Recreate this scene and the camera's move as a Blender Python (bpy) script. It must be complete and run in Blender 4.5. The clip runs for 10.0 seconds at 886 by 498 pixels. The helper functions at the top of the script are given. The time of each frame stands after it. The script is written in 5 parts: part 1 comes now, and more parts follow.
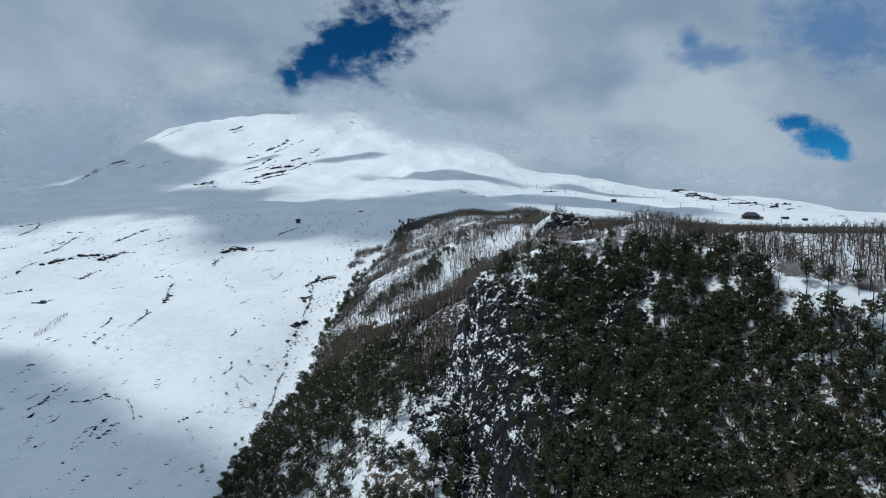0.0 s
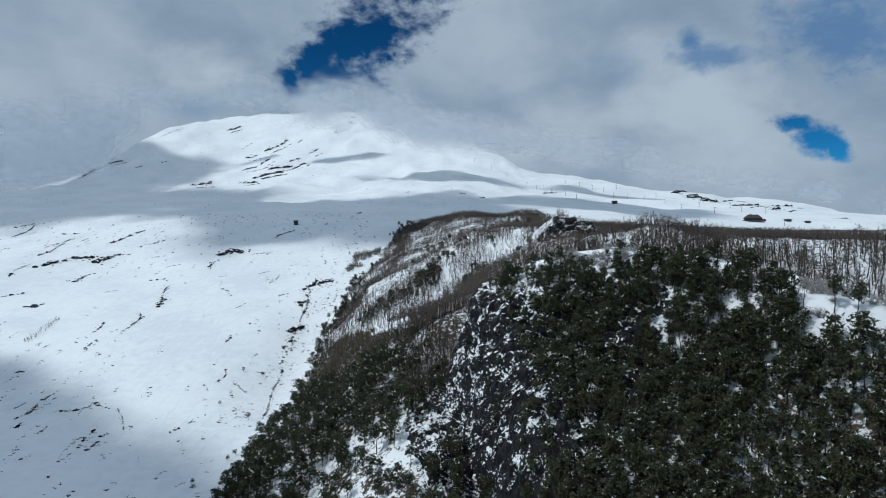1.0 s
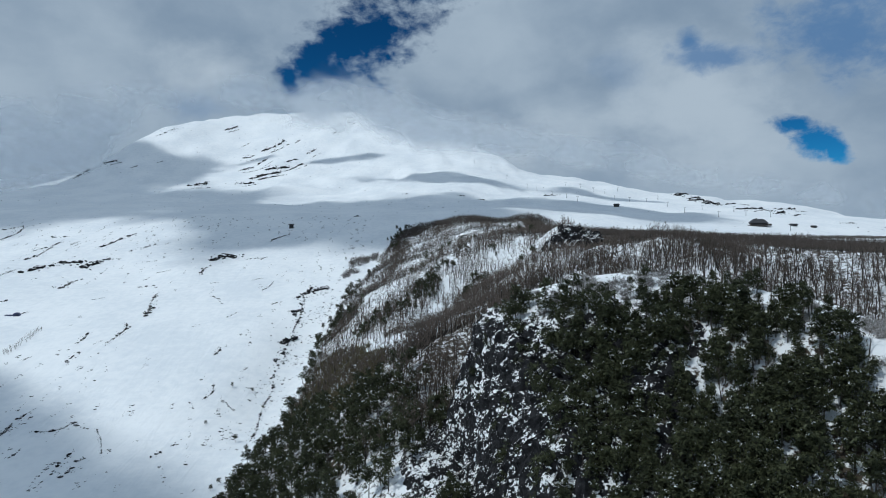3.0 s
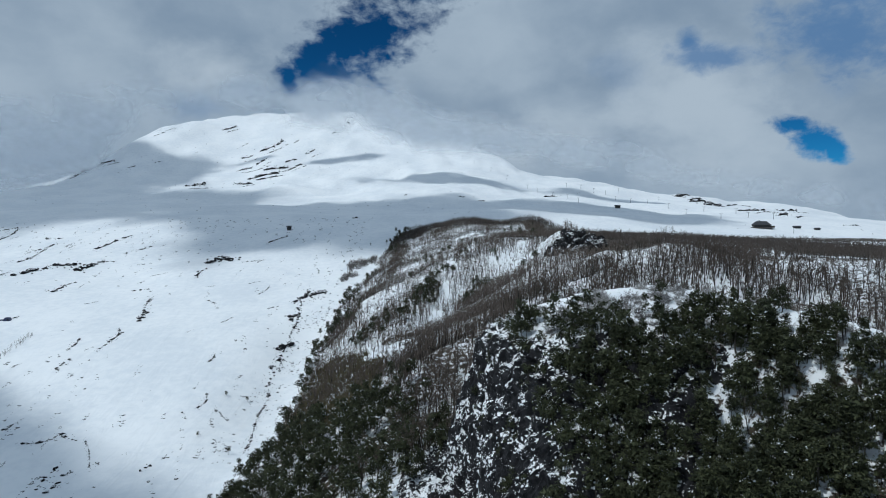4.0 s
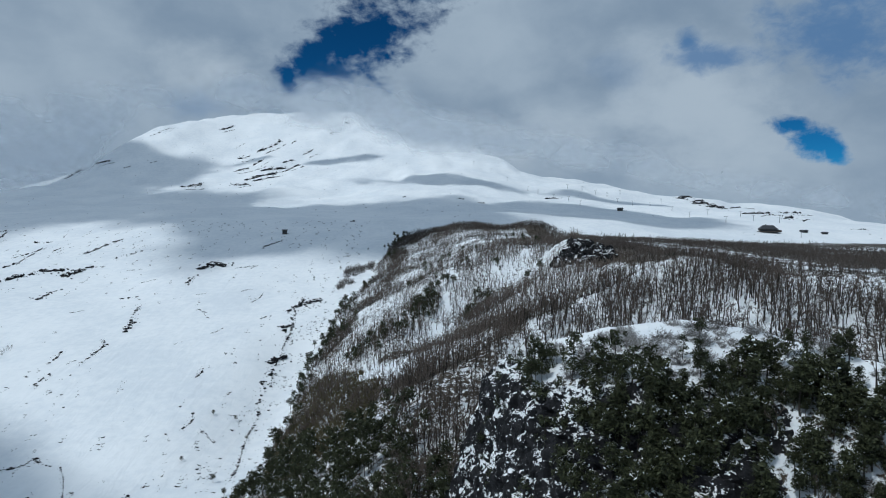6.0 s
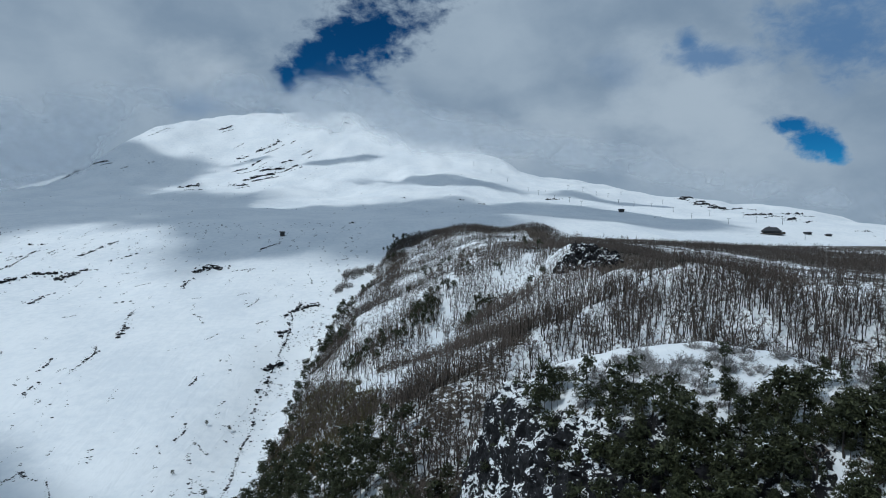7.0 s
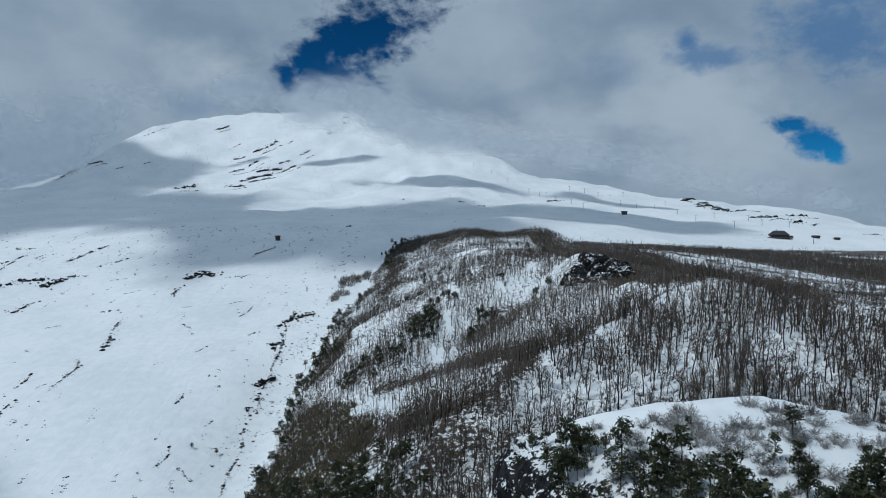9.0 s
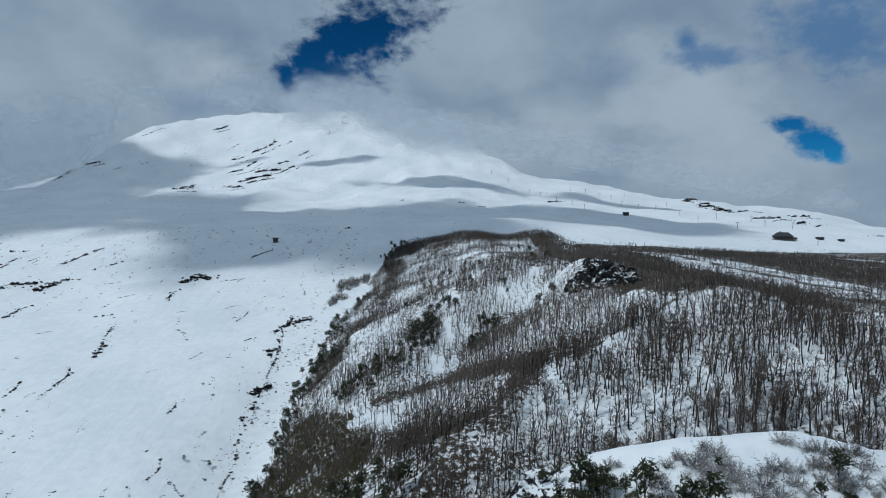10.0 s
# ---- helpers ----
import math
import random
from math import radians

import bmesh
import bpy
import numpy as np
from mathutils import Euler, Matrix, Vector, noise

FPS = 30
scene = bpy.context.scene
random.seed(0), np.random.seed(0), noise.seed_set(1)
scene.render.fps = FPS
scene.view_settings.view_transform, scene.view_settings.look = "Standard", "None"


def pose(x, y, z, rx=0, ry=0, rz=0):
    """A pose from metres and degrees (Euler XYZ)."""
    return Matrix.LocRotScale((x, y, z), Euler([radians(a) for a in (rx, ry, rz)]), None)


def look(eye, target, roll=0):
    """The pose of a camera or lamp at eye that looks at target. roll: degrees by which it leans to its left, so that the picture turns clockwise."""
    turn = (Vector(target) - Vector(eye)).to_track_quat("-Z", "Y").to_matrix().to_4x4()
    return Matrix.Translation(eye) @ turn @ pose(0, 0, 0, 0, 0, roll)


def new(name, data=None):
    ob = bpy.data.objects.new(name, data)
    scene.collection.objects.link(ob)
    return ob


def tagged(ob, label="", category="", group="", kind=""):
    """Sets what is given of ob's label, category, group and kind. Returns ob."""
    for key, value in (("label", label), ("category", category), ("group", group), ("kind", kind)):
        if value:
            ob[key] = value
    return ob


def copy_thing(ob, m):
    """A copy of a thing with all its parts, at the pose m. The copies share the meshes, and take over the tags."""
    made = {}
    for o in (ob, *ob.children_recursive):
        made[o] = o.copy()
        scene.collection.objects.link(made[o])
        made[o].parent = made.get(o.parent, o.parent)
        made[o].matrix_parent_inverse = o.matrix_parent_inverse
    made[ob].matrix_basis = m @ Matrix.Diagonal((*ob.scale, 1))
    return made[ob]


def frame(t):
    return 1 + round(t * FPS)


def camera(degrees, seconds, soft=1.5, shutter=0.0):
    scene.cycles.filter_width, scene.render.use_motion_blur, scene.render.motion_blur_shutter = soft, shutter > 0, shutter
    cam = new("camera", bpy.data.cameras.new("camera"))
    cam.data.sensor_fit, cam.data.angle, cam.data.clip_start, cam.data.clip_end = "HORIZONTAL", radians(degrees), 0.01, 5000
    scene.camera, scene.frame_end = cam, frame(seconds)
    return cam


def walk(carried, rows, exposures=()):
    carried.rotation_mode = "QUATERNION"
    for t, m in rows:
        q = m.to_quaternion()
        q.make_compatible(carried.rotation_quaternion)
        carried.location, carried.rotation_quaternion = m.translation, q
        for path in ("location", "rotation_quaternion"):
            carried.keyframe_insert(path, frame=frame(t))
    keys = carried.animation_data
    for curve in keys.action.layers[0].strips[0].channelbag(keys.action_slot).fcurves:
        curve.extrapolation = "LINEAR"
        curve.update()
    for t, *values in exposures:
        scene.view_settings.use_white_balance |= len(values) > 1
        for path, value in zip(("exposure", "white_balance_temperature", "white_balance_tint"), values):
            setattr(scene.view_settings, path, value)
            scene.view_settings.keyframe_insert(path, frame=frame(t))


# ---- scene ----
cam = camera(70, 10.0, soft=1.0)
PATH = [
    (0, (0.00, 0.00, 0.00), (0.00, 999.33, -36.59), 0.000),
    (0.5, (-0.12, 5.17, 1.45), (0.50, 1004.50, -35.18), 0.065),
    (1, (-0.26, 10.40, 2.91), (0.96, 1009.73, -33.77), 0.127),
    (1.5, (-0.40, 15.69, 4.38), (1.39, 1015.02, -32.37), 0.184),
    (2, (-0.56, 21.04, 5.86), (1.78, 1020.36, -30.96), 0.238),
    (2.5, (-0.73, 26.43, 7.34), (2.14, 1025.74, -29.57), 0.288),
    (3, (-0.90, 31.86, 8.83), (2.48, 1031.17, -28.18), 0.335),
    (3.5, (-1.08, 37.34, 10.33), (2.78, 1036.64, -26.80), 0.377),
    (4, (-1.27, 42.85, 11.82), (3.06, 1042.14, -25.43), 0.416),
    (4.5, (-1.46, 48.39, 13.32), (3.31, 1047.68, -24.07), 0.451),
    (5, (-1.65, 53.95, 14.82), (3.54, 1053.23, -22.73), 0.482),
    (5.5, (-1.84, 59.54, 16.31), (3.75, 1058.81, -21.40), 0.510),
    (6, (-2.03, 65.14, 17.80), (3.93, 1064.40, -20.09), 0.533),
    (6.5, (-2.22, 70.75, 19.29), (4.10, 1070.01, -18.80), 0.553),
    (7, (-2.40, 76.37, 20.77), (4.25, 1075.62, -17.52), 0.569),
    (7.5, (-2.58, 82.00, 22.24), (4.38, 1081.23, -16.27), 0.582),
    (8, (-2.76, 87.62, 23.70), (4.49, 1086.84, -15.04), 0.590),
    (8.5, (-2.92, 93.24, 25.15), (4.60, 1092.45, -13.84), 0.595),
    (9, (-3.07, 98.84, 26.59), (4.69, 1098.04, -12.66), 0.596),
    (9.5, (-3.22, 104.43, 28.01), (4.77, 1103.62, -11.51), 0.593),
    (10, (-3.35, 110.00, 29.41), (4.84, 1109.17, -10.38), 0.587),
]
walk(cam, [(t, look(eye, target, roll)) for t, eye, target, roll in PATH],
     exposures=[(0, -0.50, 5750, 6), (5, -0.56, 5700, 6), (10, -0.74, 5600, 5)])


# ---- light ----
SUN = Vector((-0.52, -0.26, 0.82)).normalized()          # from the ground towards the sun
sun_data = bpy.data.lights.new("sun", "SUN")
sun_data.energy, sun_data.angle, sun_data.color = 2.75, radians(0.6), (1.0, 0.955, 0.87)
sun_lamp = new("sun", sun_data)
sun_lamp.matrix_world = look((0, 0, 0), -SUN)
tagged(sun_lamp, kind="structure")


class Nodes:
    """Short hand for building one node tree."""

    def __init__(self, tree):
        self.tree = tree
        tree.nodes.clear()

    def add(self, kind, ins=None, **props):
        node = self.tree.nodes.new(kind)
        for key, value in props.items():
            setattr(node, key, value)
        for key, value in (ins or {}).items():
            if isinstance(value, bpy.types.NodeSocket):
                self.tree.links.new(value, node.inputs[key])
            else:
                node.inputs[key].default_value = value
        return node

    def math(self, op, a, b=0.0, c=0.0, clamp=False):
        return self.add("ShaderNodeMath", {0: a, 1: b, 2: c}, operation=op, use_clamp=clamp).outputs[0]

    def noise(self, vec, scale, detail=4.0, rough=0.55, distort=0.0):
        return self.add("ShaderNodeTexNoise", {"Vector": vec, "Scale": scale, "Detail": detail, "Roughness": rough, "Distortion": distort}).outputs["Fac"]

    def step(self, value, lo, hi, a=0.0, b=1.0):
        return self.add("ShaderNodeMapRange", {"Value": value, "From Min": lo, "From Max": hi, "To Min": a, "To Max": b},
                        interpolation_type="SMOOTHSTEP").outputs[0]

    def mix(self, fac, a, b):
        return self.add("ShaderNodeMix", {0: fac, 6: a, 7: b}, data_type="RGBA").outputs[2]


def rgb(r, g, b):
    return (r, g, b, 1.0)


def build_world():
    """A blue sky, almost closed by grey and white cloud with a few blue holes."""
    world = bpy.data.worlds.new("sky")
    world.use_nodes = True
    scene.world = world
    n = Nodes(world.node_tree)
    sky = n.add("ShaderNodeTexSky", sky_type="NISHITA", sun_disc=False, sun_elevation=math.asin(SUN.z),
                sun_rotation=math.atan2(SUN.x, SUN.y), altitude=2500.0, air_density=0.8, dust_density=0.0, ozone_density=1.5)
    way = n.add("ShaderNodeTexCoord").outputs["Generated"]
    xyz = n.add("ShaderNodeSeparateXYZ", {0: way})
    puffed = n.add("ShaderNodeMapping", {"Vector": way, "Scale": (1.0, 1.0, 1.5)}).outputs[0]
    big = n.noise(puffed, 3.1, 3.0, 0.5, 0.3)
    fine = n.noise(puffed, 10.0, 8.0, 0.58, 0.15)
    hole = None
    for (x, y), (wide, high), lean, veil in HOLES:
        centre = Vector((x, 1.0, y)).normalized()
        side = Vector((1, -x, 0)).normalized()
        rise = side.cross(centre).normalized() * -1
        if rise.z < 0:
            rise = -rise
        c, s = math.cos(lean), math.sin(lean)
        a, b = side * c + rise * s, rise * c - side * s
        da = n.add("ShaderNodeVectorMath", {0: way, 1: a / wide}, operation="DOT_PRODUCT").outputs["Value"]
        db = n.add("ShaderNodeVectorMath", {0: way, 1: b / high}, operation="DOT_PRODUCT").outputs["Value"]
        da, db = n.math("SUBTRACT", da, centre.dot(a) / wide), n.math("SUBTRACT", db, centre.dot(b) / high)
        far = n.math("SQRT", n.math("ADD", n.math("MULTIPLY", da, da), n.math("MULTIPLY", db, db)))
        one = n.math("SUBTRACT", 1.0 - veil, far)
        hole = one if hole is None else n.math("MAXIMUM", hole, one)
    tiny = n.noise(puffed, 34.0, 6.0, 0.6, 0.3)
    frayed = n.math("ADD", n.math("MULTIPLY", n.math("SUBTRACT", fine, 0.5), 2.2), n.math("MULTIPLY", n.math("SUBTRACT", tiny, 0.5), 1.5))
    gap = n.step(n.math("ADD", hole, frayed), -0.16, 0.62)
    veil_gap = None
    for (x, z), (wide, high), most in THIN:
        da = n.math("DIVIDE", n.math("SUBTRACT", n.math("DIVIDE", xyz.outputs[0], n.math("MAXIMUM", xyz.outputs[1], 0.2)), x), wide)
        db = n.math("DIVIDE", n.math("SUBTRACT", n.math("DIVIDE", xyz.outputs[2], n.math("MAXIMUM", xyz.outputs[1], 0.2)), z), high)
        one = n.math("SUBTRACT", 1.0, n.math("SQRT", n.math("ADD", n.math("MULTIPLY", da, da), n.math("MULTIPLY", db, db))))
        one = n.math("MULTIPLY", n.step(n.math("ADD", one, frayed), -0.3, 0.9), most)
        veil_gap = one if veil_gap is None else n.math("MAXIMUM", veil_gap, one)
    thick = n.math("ADD", n.math("MULTIPLY", big, 0.7), n.math("MULTIPLY", fine, 0.3))
    cloud = n.mix(n.step(thick, 0.33, 0.67), rgb(0.325, 0.405, 0.497), rgb(0.56, 0.63, 0.69))
    glow = None
    for (x, z), (wide, high) in BRIGHT:
        da = n.math("DIVIDE", n.math("SUBTRACT", n.math("DIVIDE", xyz.outputs[0], n.math("MAXIMUM", xyz.outputs[1], 0.2)), x), wide)
        db = n.math("DIVIDE", n.math("SUBTRACT", n.math("DIVIDE", xyz.outputs[2], n.math("MAXIMUM", xyz.outputs[1], 0.2)), z), high)
        one = n.math("SUBTRACT", 1.0, n.math("SQRT", n.math("ADD", n.math("MULTIPLY", da, da), n.math("MULTIPLY", db, db))))
        glow = one if glow is None else n.math("MAXIMUM", glow, one)
    glow = n.step(n.math("ADD", glow, n.math("MULTIPLY", n.math("SUBTRACT", fine, 0.5), 1.6)), -0.1, 0.9)
    cloud = n.mix(n.math("MULTIPLY", glow, 0.9), cloud, rgb(0.64, 0.70, 0.745))
    blue = n.add("ShaderNodeMix", {0: 1.0, 6: n.add("ShaderNodeGamma", {0: sky.outputs[0], 1: 1.5}).outputs[0], 7: rgb(0.26, 0.88, 1.0)}, data_type="RGBA", blend_type="MULTIPLY").outputs[2]
    deep = n.add("ShaderNodeVectorMath", {0: blue, 3: SKY}, operation="SCALE").outputs[0]
    both = n.mix(gap, n.mix(veil_gap, cloud, rgb(0.10, 0.235, 0.46)), deep)
    n.add("ShaderNodeOutputWorld", {0: n.add("ShaderNodeBackground", {0: both, 1: 1.0}).outputs[0]})


SKY = 0.030
# blue holes: direction (x, z over y), half size, lean and how far cloud veils them
HOLES = (((-0.108, 0.304), (0.135, 0.066), 0.60, 0.0), ((-0.195, 0.262), (0.085, 0.032), 0.75, 0.0), ((-0.240, 0.228), (0.026, 0.034), 0.3, 0.05), ((0.590, 0.140), (0.030, 0.025), -0.5, 0.0), ((0.622, 0.124), (0.030, 0.015), -0.9, 0.05), ((0.552, 0.164), (0.036, 0.014), -0.2, 0.1))
# thin places where the blue shines through: direction, half size and how clear
THIN = (((0.387, 0.290), (0.022, 0.022), 0.85), ((0.424, 0.266), (0.075, 0.024), 0.75), ((0.625, 0.310), (0.150, 0.080), 0.80), ((0.273, 0.241), (0.050, 0.030), 0.2), ((-0.312, 0.210), (0.040, 0.018), 0.25),
        ((-0.388, 0.185), (0.060, 0.026), 0.30), ((0.63, 0.230), (0.05, 0.03), 0.2), ((-0.03, 0.36), (0.05, 0.02), 0.35))
# brighter billows: direction and half size
BRIGHT = (((0.40, 0.185), (0.17, 0.13)), ((0.10, 0.13), (0.22, 0.06)), ((-0.36, 0.24), (0.12, 0.06)))
build_world()


# ---- materials ----
def material(name):
    mat = bpy.data.materials.new(name)
    mat.use_nodes = True
    n = Nodes(mat.node_tree)
    place = n.add("ShaderNodeNewGeometry").outputs["Position"]
    return mat, n, place


def finish(n, colour, rough=0.8, bump=None, strength=0.4, distance=0.3, spec=0.3, extra=None):
    ins = {"Base Color": colour, "Roughness": rough, "Specular IOR Level": spec}
    if bump is not None:
        ins["Normal"] = n.add("ShaderNodeBump", {"Height": bump, "Strength": strength, "Distance": distance}).outputs[0]
    ins.update(extra or {})
    n.add("ShaderNodeOutputMaterial", {0: n.add("ShaderNodeBsdfPrincipled", ins).outputs[0]})


SNOW_WHITE, SNOW_OLD = rgb(0.85, 0.87, 0.885), rgb(0.73, 0.765, 0.80)


def snow_colours(n, place):
    broad = n.noise(place, 0.012, 5.0, 0.6)
    small = n.noise(place, 0.16, 5.0, 0.6)
    return n.mix(n.step(n.math("ADD", n.math("MULTIPLY", broad, 0.6), n.math("MULTIPLY", small, 0.4)), 0.36, 0.62), SNOW_OLD, SNOW_WHITE)


def rock_colours(n, place):
    grain = n.noise(place, 0.55, 8.0, 0.65)
    return n.mix(n.step(grain, 0.35, 0.72), rgb(0.006, 0.0065, 0.008), rgb(0.030, 0.030, 0.033))


def ground_material():
    mat, n, place = material("snow_ground")
    scrub = n.add("ShaderNodeAttribute", attribute_name="scrub").outputs["Fac"]
    stone = n.add("ShaderNodeAttribute", attribute_name="stone").outputs["Fac"]
    snow = snow_colours(n, place)
    spots = n.noise(place, 0.55, 8.0, 0.74, 0.0)
    litter = n.mix(n.noise(place, 1.7, 4.0), rgb(0.025, 0.020, 0.015), rgb(0.092, 0.072, 0.051))
    cover = n.step(n.math("ADD", n.math("MULTIPLY", n.math("SUBTRACT", spots, 0.5), 4.6), scrub), 0.44, 0.60)
    colour = n.mix(cover, snow, litter)
    ledges = n.noise(place, 0.21, 9.0, 0.66, 0.6)
    bare = n.step(n.math("ADD", n.math("MULTIPLY", n.math("SUBTRACT", ledges, 0.5), 2.4), stone), 0.46, 0.58)
    colour = n.mix(bare, colour, rock_colours(n, place))
    relief = n.math("ADD", n.math("MULTIPLY", n.noise(place, 0.035, 6.0, 0.5), 1.6), n.math("MULTIPLY", ledges, n.math("MULTIPLY", bare, 2.0)))
    drift = n.noise(n.add("ShaderNodeMapping", {"Vector": place, "Rotation": (0, 0, 0.35), "Scale": (1.0, 0.28, 1.0)}).outputs[0], 0.11, 5.0, 0.55, 0.6)
    relief = n.math("ADD", relief, n.math("MULTIPLY", drift, 1.1))
    finish(n, colour, 0.75, relief, 0.6, 1.2, 0.25)
    return mat


def rock_material():
    """Dark lava rock with snow lying on its level ledges."""
    mat, n, place = material("lava_rock")
    normal = n.add("ShaderNodeSeparateXYZ", {0: n.add("ShaderNodeNewGeometry").outputs["Normal"]}).outputs[2]
    ledge = n.noise(place, 0.5, 6.0, 0.62)
    lying = n.step(n.math("ADD", normal, n.math("MULTIPLY", n.math("SUBTRACT", ledge, 0.5), 1.1)), 0.76, 0.88)
    colour = n.mix(lying, rock_colours(n, place), SNOW_WHITE)
    finish(n, colour, 0.85, n.noise(place, 1.1, 8.0, 0.7), 0.8, 0.6, 0.2)
    return mat


def cliff_material():
    """Black craggy rock with many small patches of snow caught on it."""
    mat, n, place = material("cliff_rock")
    normal = n.add("ShaderNodeSeparateXYZ", {0: n.add("ShaderNodeNewGeometry").outputs["Normal"]}).outputs[2]
    coarse = n.noise(place, 0.22, 3.0, 0.5, 0.4)
    caught = n.noise(place, 1.25, 6.0, 0.64, 0.3)
    total = n.math("ADD", n.math("MULTIPLY", normal, 0.28), n.math("ADD", n.math("MULTIPLY", caught, 2.0), n.math("MULTIPLY", coarse, 1.6)))
    colour = n.mix(n.step(total, 2.08, 2.13), rock_colours(n, place), SNOW_WHITE)
    finish(n, colour, 0.85, n.noise(place, 1.6, 8.0, 0.7), 0.8, 0.5, 0.2)
    return mat


def plain_material(name, dark, light, scale=1.5, rough=0.8, spec=0.25, island=False):
    mat, n, place = material(name)
    vary = n.noise(place, scale, 5.0, 0.6)
    if island:
        vary = n.math("ADD", n.math("MULTIPLY", vary, 0.5), n.math("MULTIPLY", n.add("ShaderNodeNewGeometry").outputs["Random Per Island"], 0.5))
    else:
        vary = n.math("ADD", n.math("MULTIPLY", vary, 0.6), n.math("MULTIPLY", n.add("ShaderNodeObjectInfo").outputs["Random"], 0.4))
    finish(n, n.mix(n.step(vary, 0.25, 0.75), dark, light), rough, None, spec=spec)
    return mat


def leaf_material(name, dark, light):
    mat, n, place = material(name)
    vary = n.math("ADD", n.math("MULTIPLY", n.add("ShaderNodeNewGeometry").outputs["Random Per Island"], 0.55),
                  n.math("MULTIPLY", n.noise(place, 0.16, 3.0), 0.75))
    finish(n, n.mix(n.step(vary, 0.30, 0.95), dark, light), 0.65, None, spec=0.25)
    return mat


M_GROUND = ground_material()
M_ROCK = rock_material()
M_CLIFF = cliff_material()
M_BARK = plain_material("bare_bark", rgb(0.013, 0.012, 0.0115), rgb(0.042, 0.037, 0.034))
M_TWIG = plain_material("bare_twigs", rgb(0.056, 0.046, 0.039), rgb(0.146, 0.119, 0.101), 0.05)
M_PINE_BARK = plain_material("evergreen_bark", rgb(0.035, 0.030, 0.026), rgb(0.09, 0.078, 0.068))
M_LEAF = leaf_material("evergreen_leaves", rgb(0.014, 0.0185, 0.009), rgb(0.056, 0.063, 0.029))
M_SNOW = plain_material("bough_snow", SNOW_OLD, SNOW_WHITE, 0.8, 0.7, 0.25, True)
M_SHRUB = plain_material("shrub_twigs", rgb(0.15, 0.142, 0.138), rgb(0.34, 0.325, 0.315), 0.05)
M_RIB = plain_material("thicket_twigs", rgb(0.085, 0.069, 0.058), rgb(0.195, 0.158, 0.132), 0.05)
M_BRUSH = plain_material("brush_twigs", rgb(0.042, 0.036, 0.032), rgb(0.115, 0.096, 0.084), 0.05)
M_OLIVE = plain_material("olive_brush", rgb(0.050, 0.046, 0.024), rgb(0.140, 0.122, 0.070), 0.05)


def cloud_material(name, soft_edge, size, crisp=0.0, detail=2.0):
    """Thin lit cloud: white, and as thick as the attribute and the billows say."""
    mat, n, place = material(name)
    thick = n.add("ShaderNodeAttribute", attribute_name="thick").outputs["Fac"]
    flat = n.add("ShaderNodeMapping", {"Vector": place, "Scale": (1.0, 1.0, 1.7)}).outputs[0]
    puffs = n.noise(flat, size, detail, 0.45, 0.2)
    amount = n.step(n.math("ADD", thick, n.math("MULTIPLY", n.math("SUBTRACT", puffs, 0.5), soft_edge)), -0.25 + crisp, 1.35 - crisp)
    white = n.mix(n.noise(flat, 0.0021, 4.0), rgb(0.80, 0.84, 0.89), rgb(0.93, 0.94, 0.95))
    lit = n.add("ShaderNodeMixShader", {0: 0.5, 1: n.add("ShaderNodeBsdfDiffuse", {0: white}).outputs[0], 2: n.add("ShaderNodeBsdfTranslucent", {0: white}).outputs[0]}).outputs[0]
    both = n.add("ShaderNodeMixShader", {0: amount, 1: n.add("ShaderNodeBsdfTransparent").outputs[0], 2: lit}).outputs[0]
    n.add("ShaderNodeOutputMaterial", {0: both})
    return mat


# ---- terrain ----
def lattice(ix, iy, seed):
    h = (ix * 374761393 + iy * 668265263 + seed * 974634777) & 0x7FFFFFFF
    h = ((h ^ (h >> 13)) * 1274126177) & 0x7FFFFFFF
    return ((h ^ (h >> 16)) & 0xFFFF) / 32767.5 - 1.0


def wave(x, y, size, seed):
    """Smooth noise of about -1 to 1 with bumps of that size in metres."""
    x, y = np.asarray(x, float) / size, np.asarray(y, float) / size
    ix, iy = np.floor(x).astype(np.int64), np.floor(y).astype(np.int64)
    fx, fy = x - ix, y - iy
    u, v = fx * fx * fx * (fx * (fx * 6 - 15) + 10), fy * fy * fy * (fy * (fy * 6 - 15) + 10)
    a, b = lattice(ix, iy, seed), lattice(ix + 1, iy, seed)
    c, d = lattice(ix, iy + 1, seed), lattice(ix + 1, iy + 1, seed)
    return (a * (1 - u) + b * u) * (1 - v) + (c * (1 - u) + d * u) * v


def rough_wave(x, y, size, seed, octaves=4, keep=0.5):
    total, gain = 0.0, 1.0
    for k in range(octaves):
        turn = 0.6 * k
        c, s = math.cos(turn), math.sin(turn)
        total = total + gain * wave(x * c - y * s + 37 * k, x * s + y * c - 19 * k, size / 2 ** k, seed + k)
        gain *= keep
    return total


def soft(lo, hi, v):
    v = np.clip((v - lo) / (hi - lo), 0, 1)
    return v * v * (3 - 2 * v)


def higher(a, b, k):
    return 0.5 * (a + b + np.sqrt((a - b) ** 2 + k * k))


def lower(a, b, k):
    return 0.5 * (a + b - np.sqrt((a - b) ** 2 + k * k))


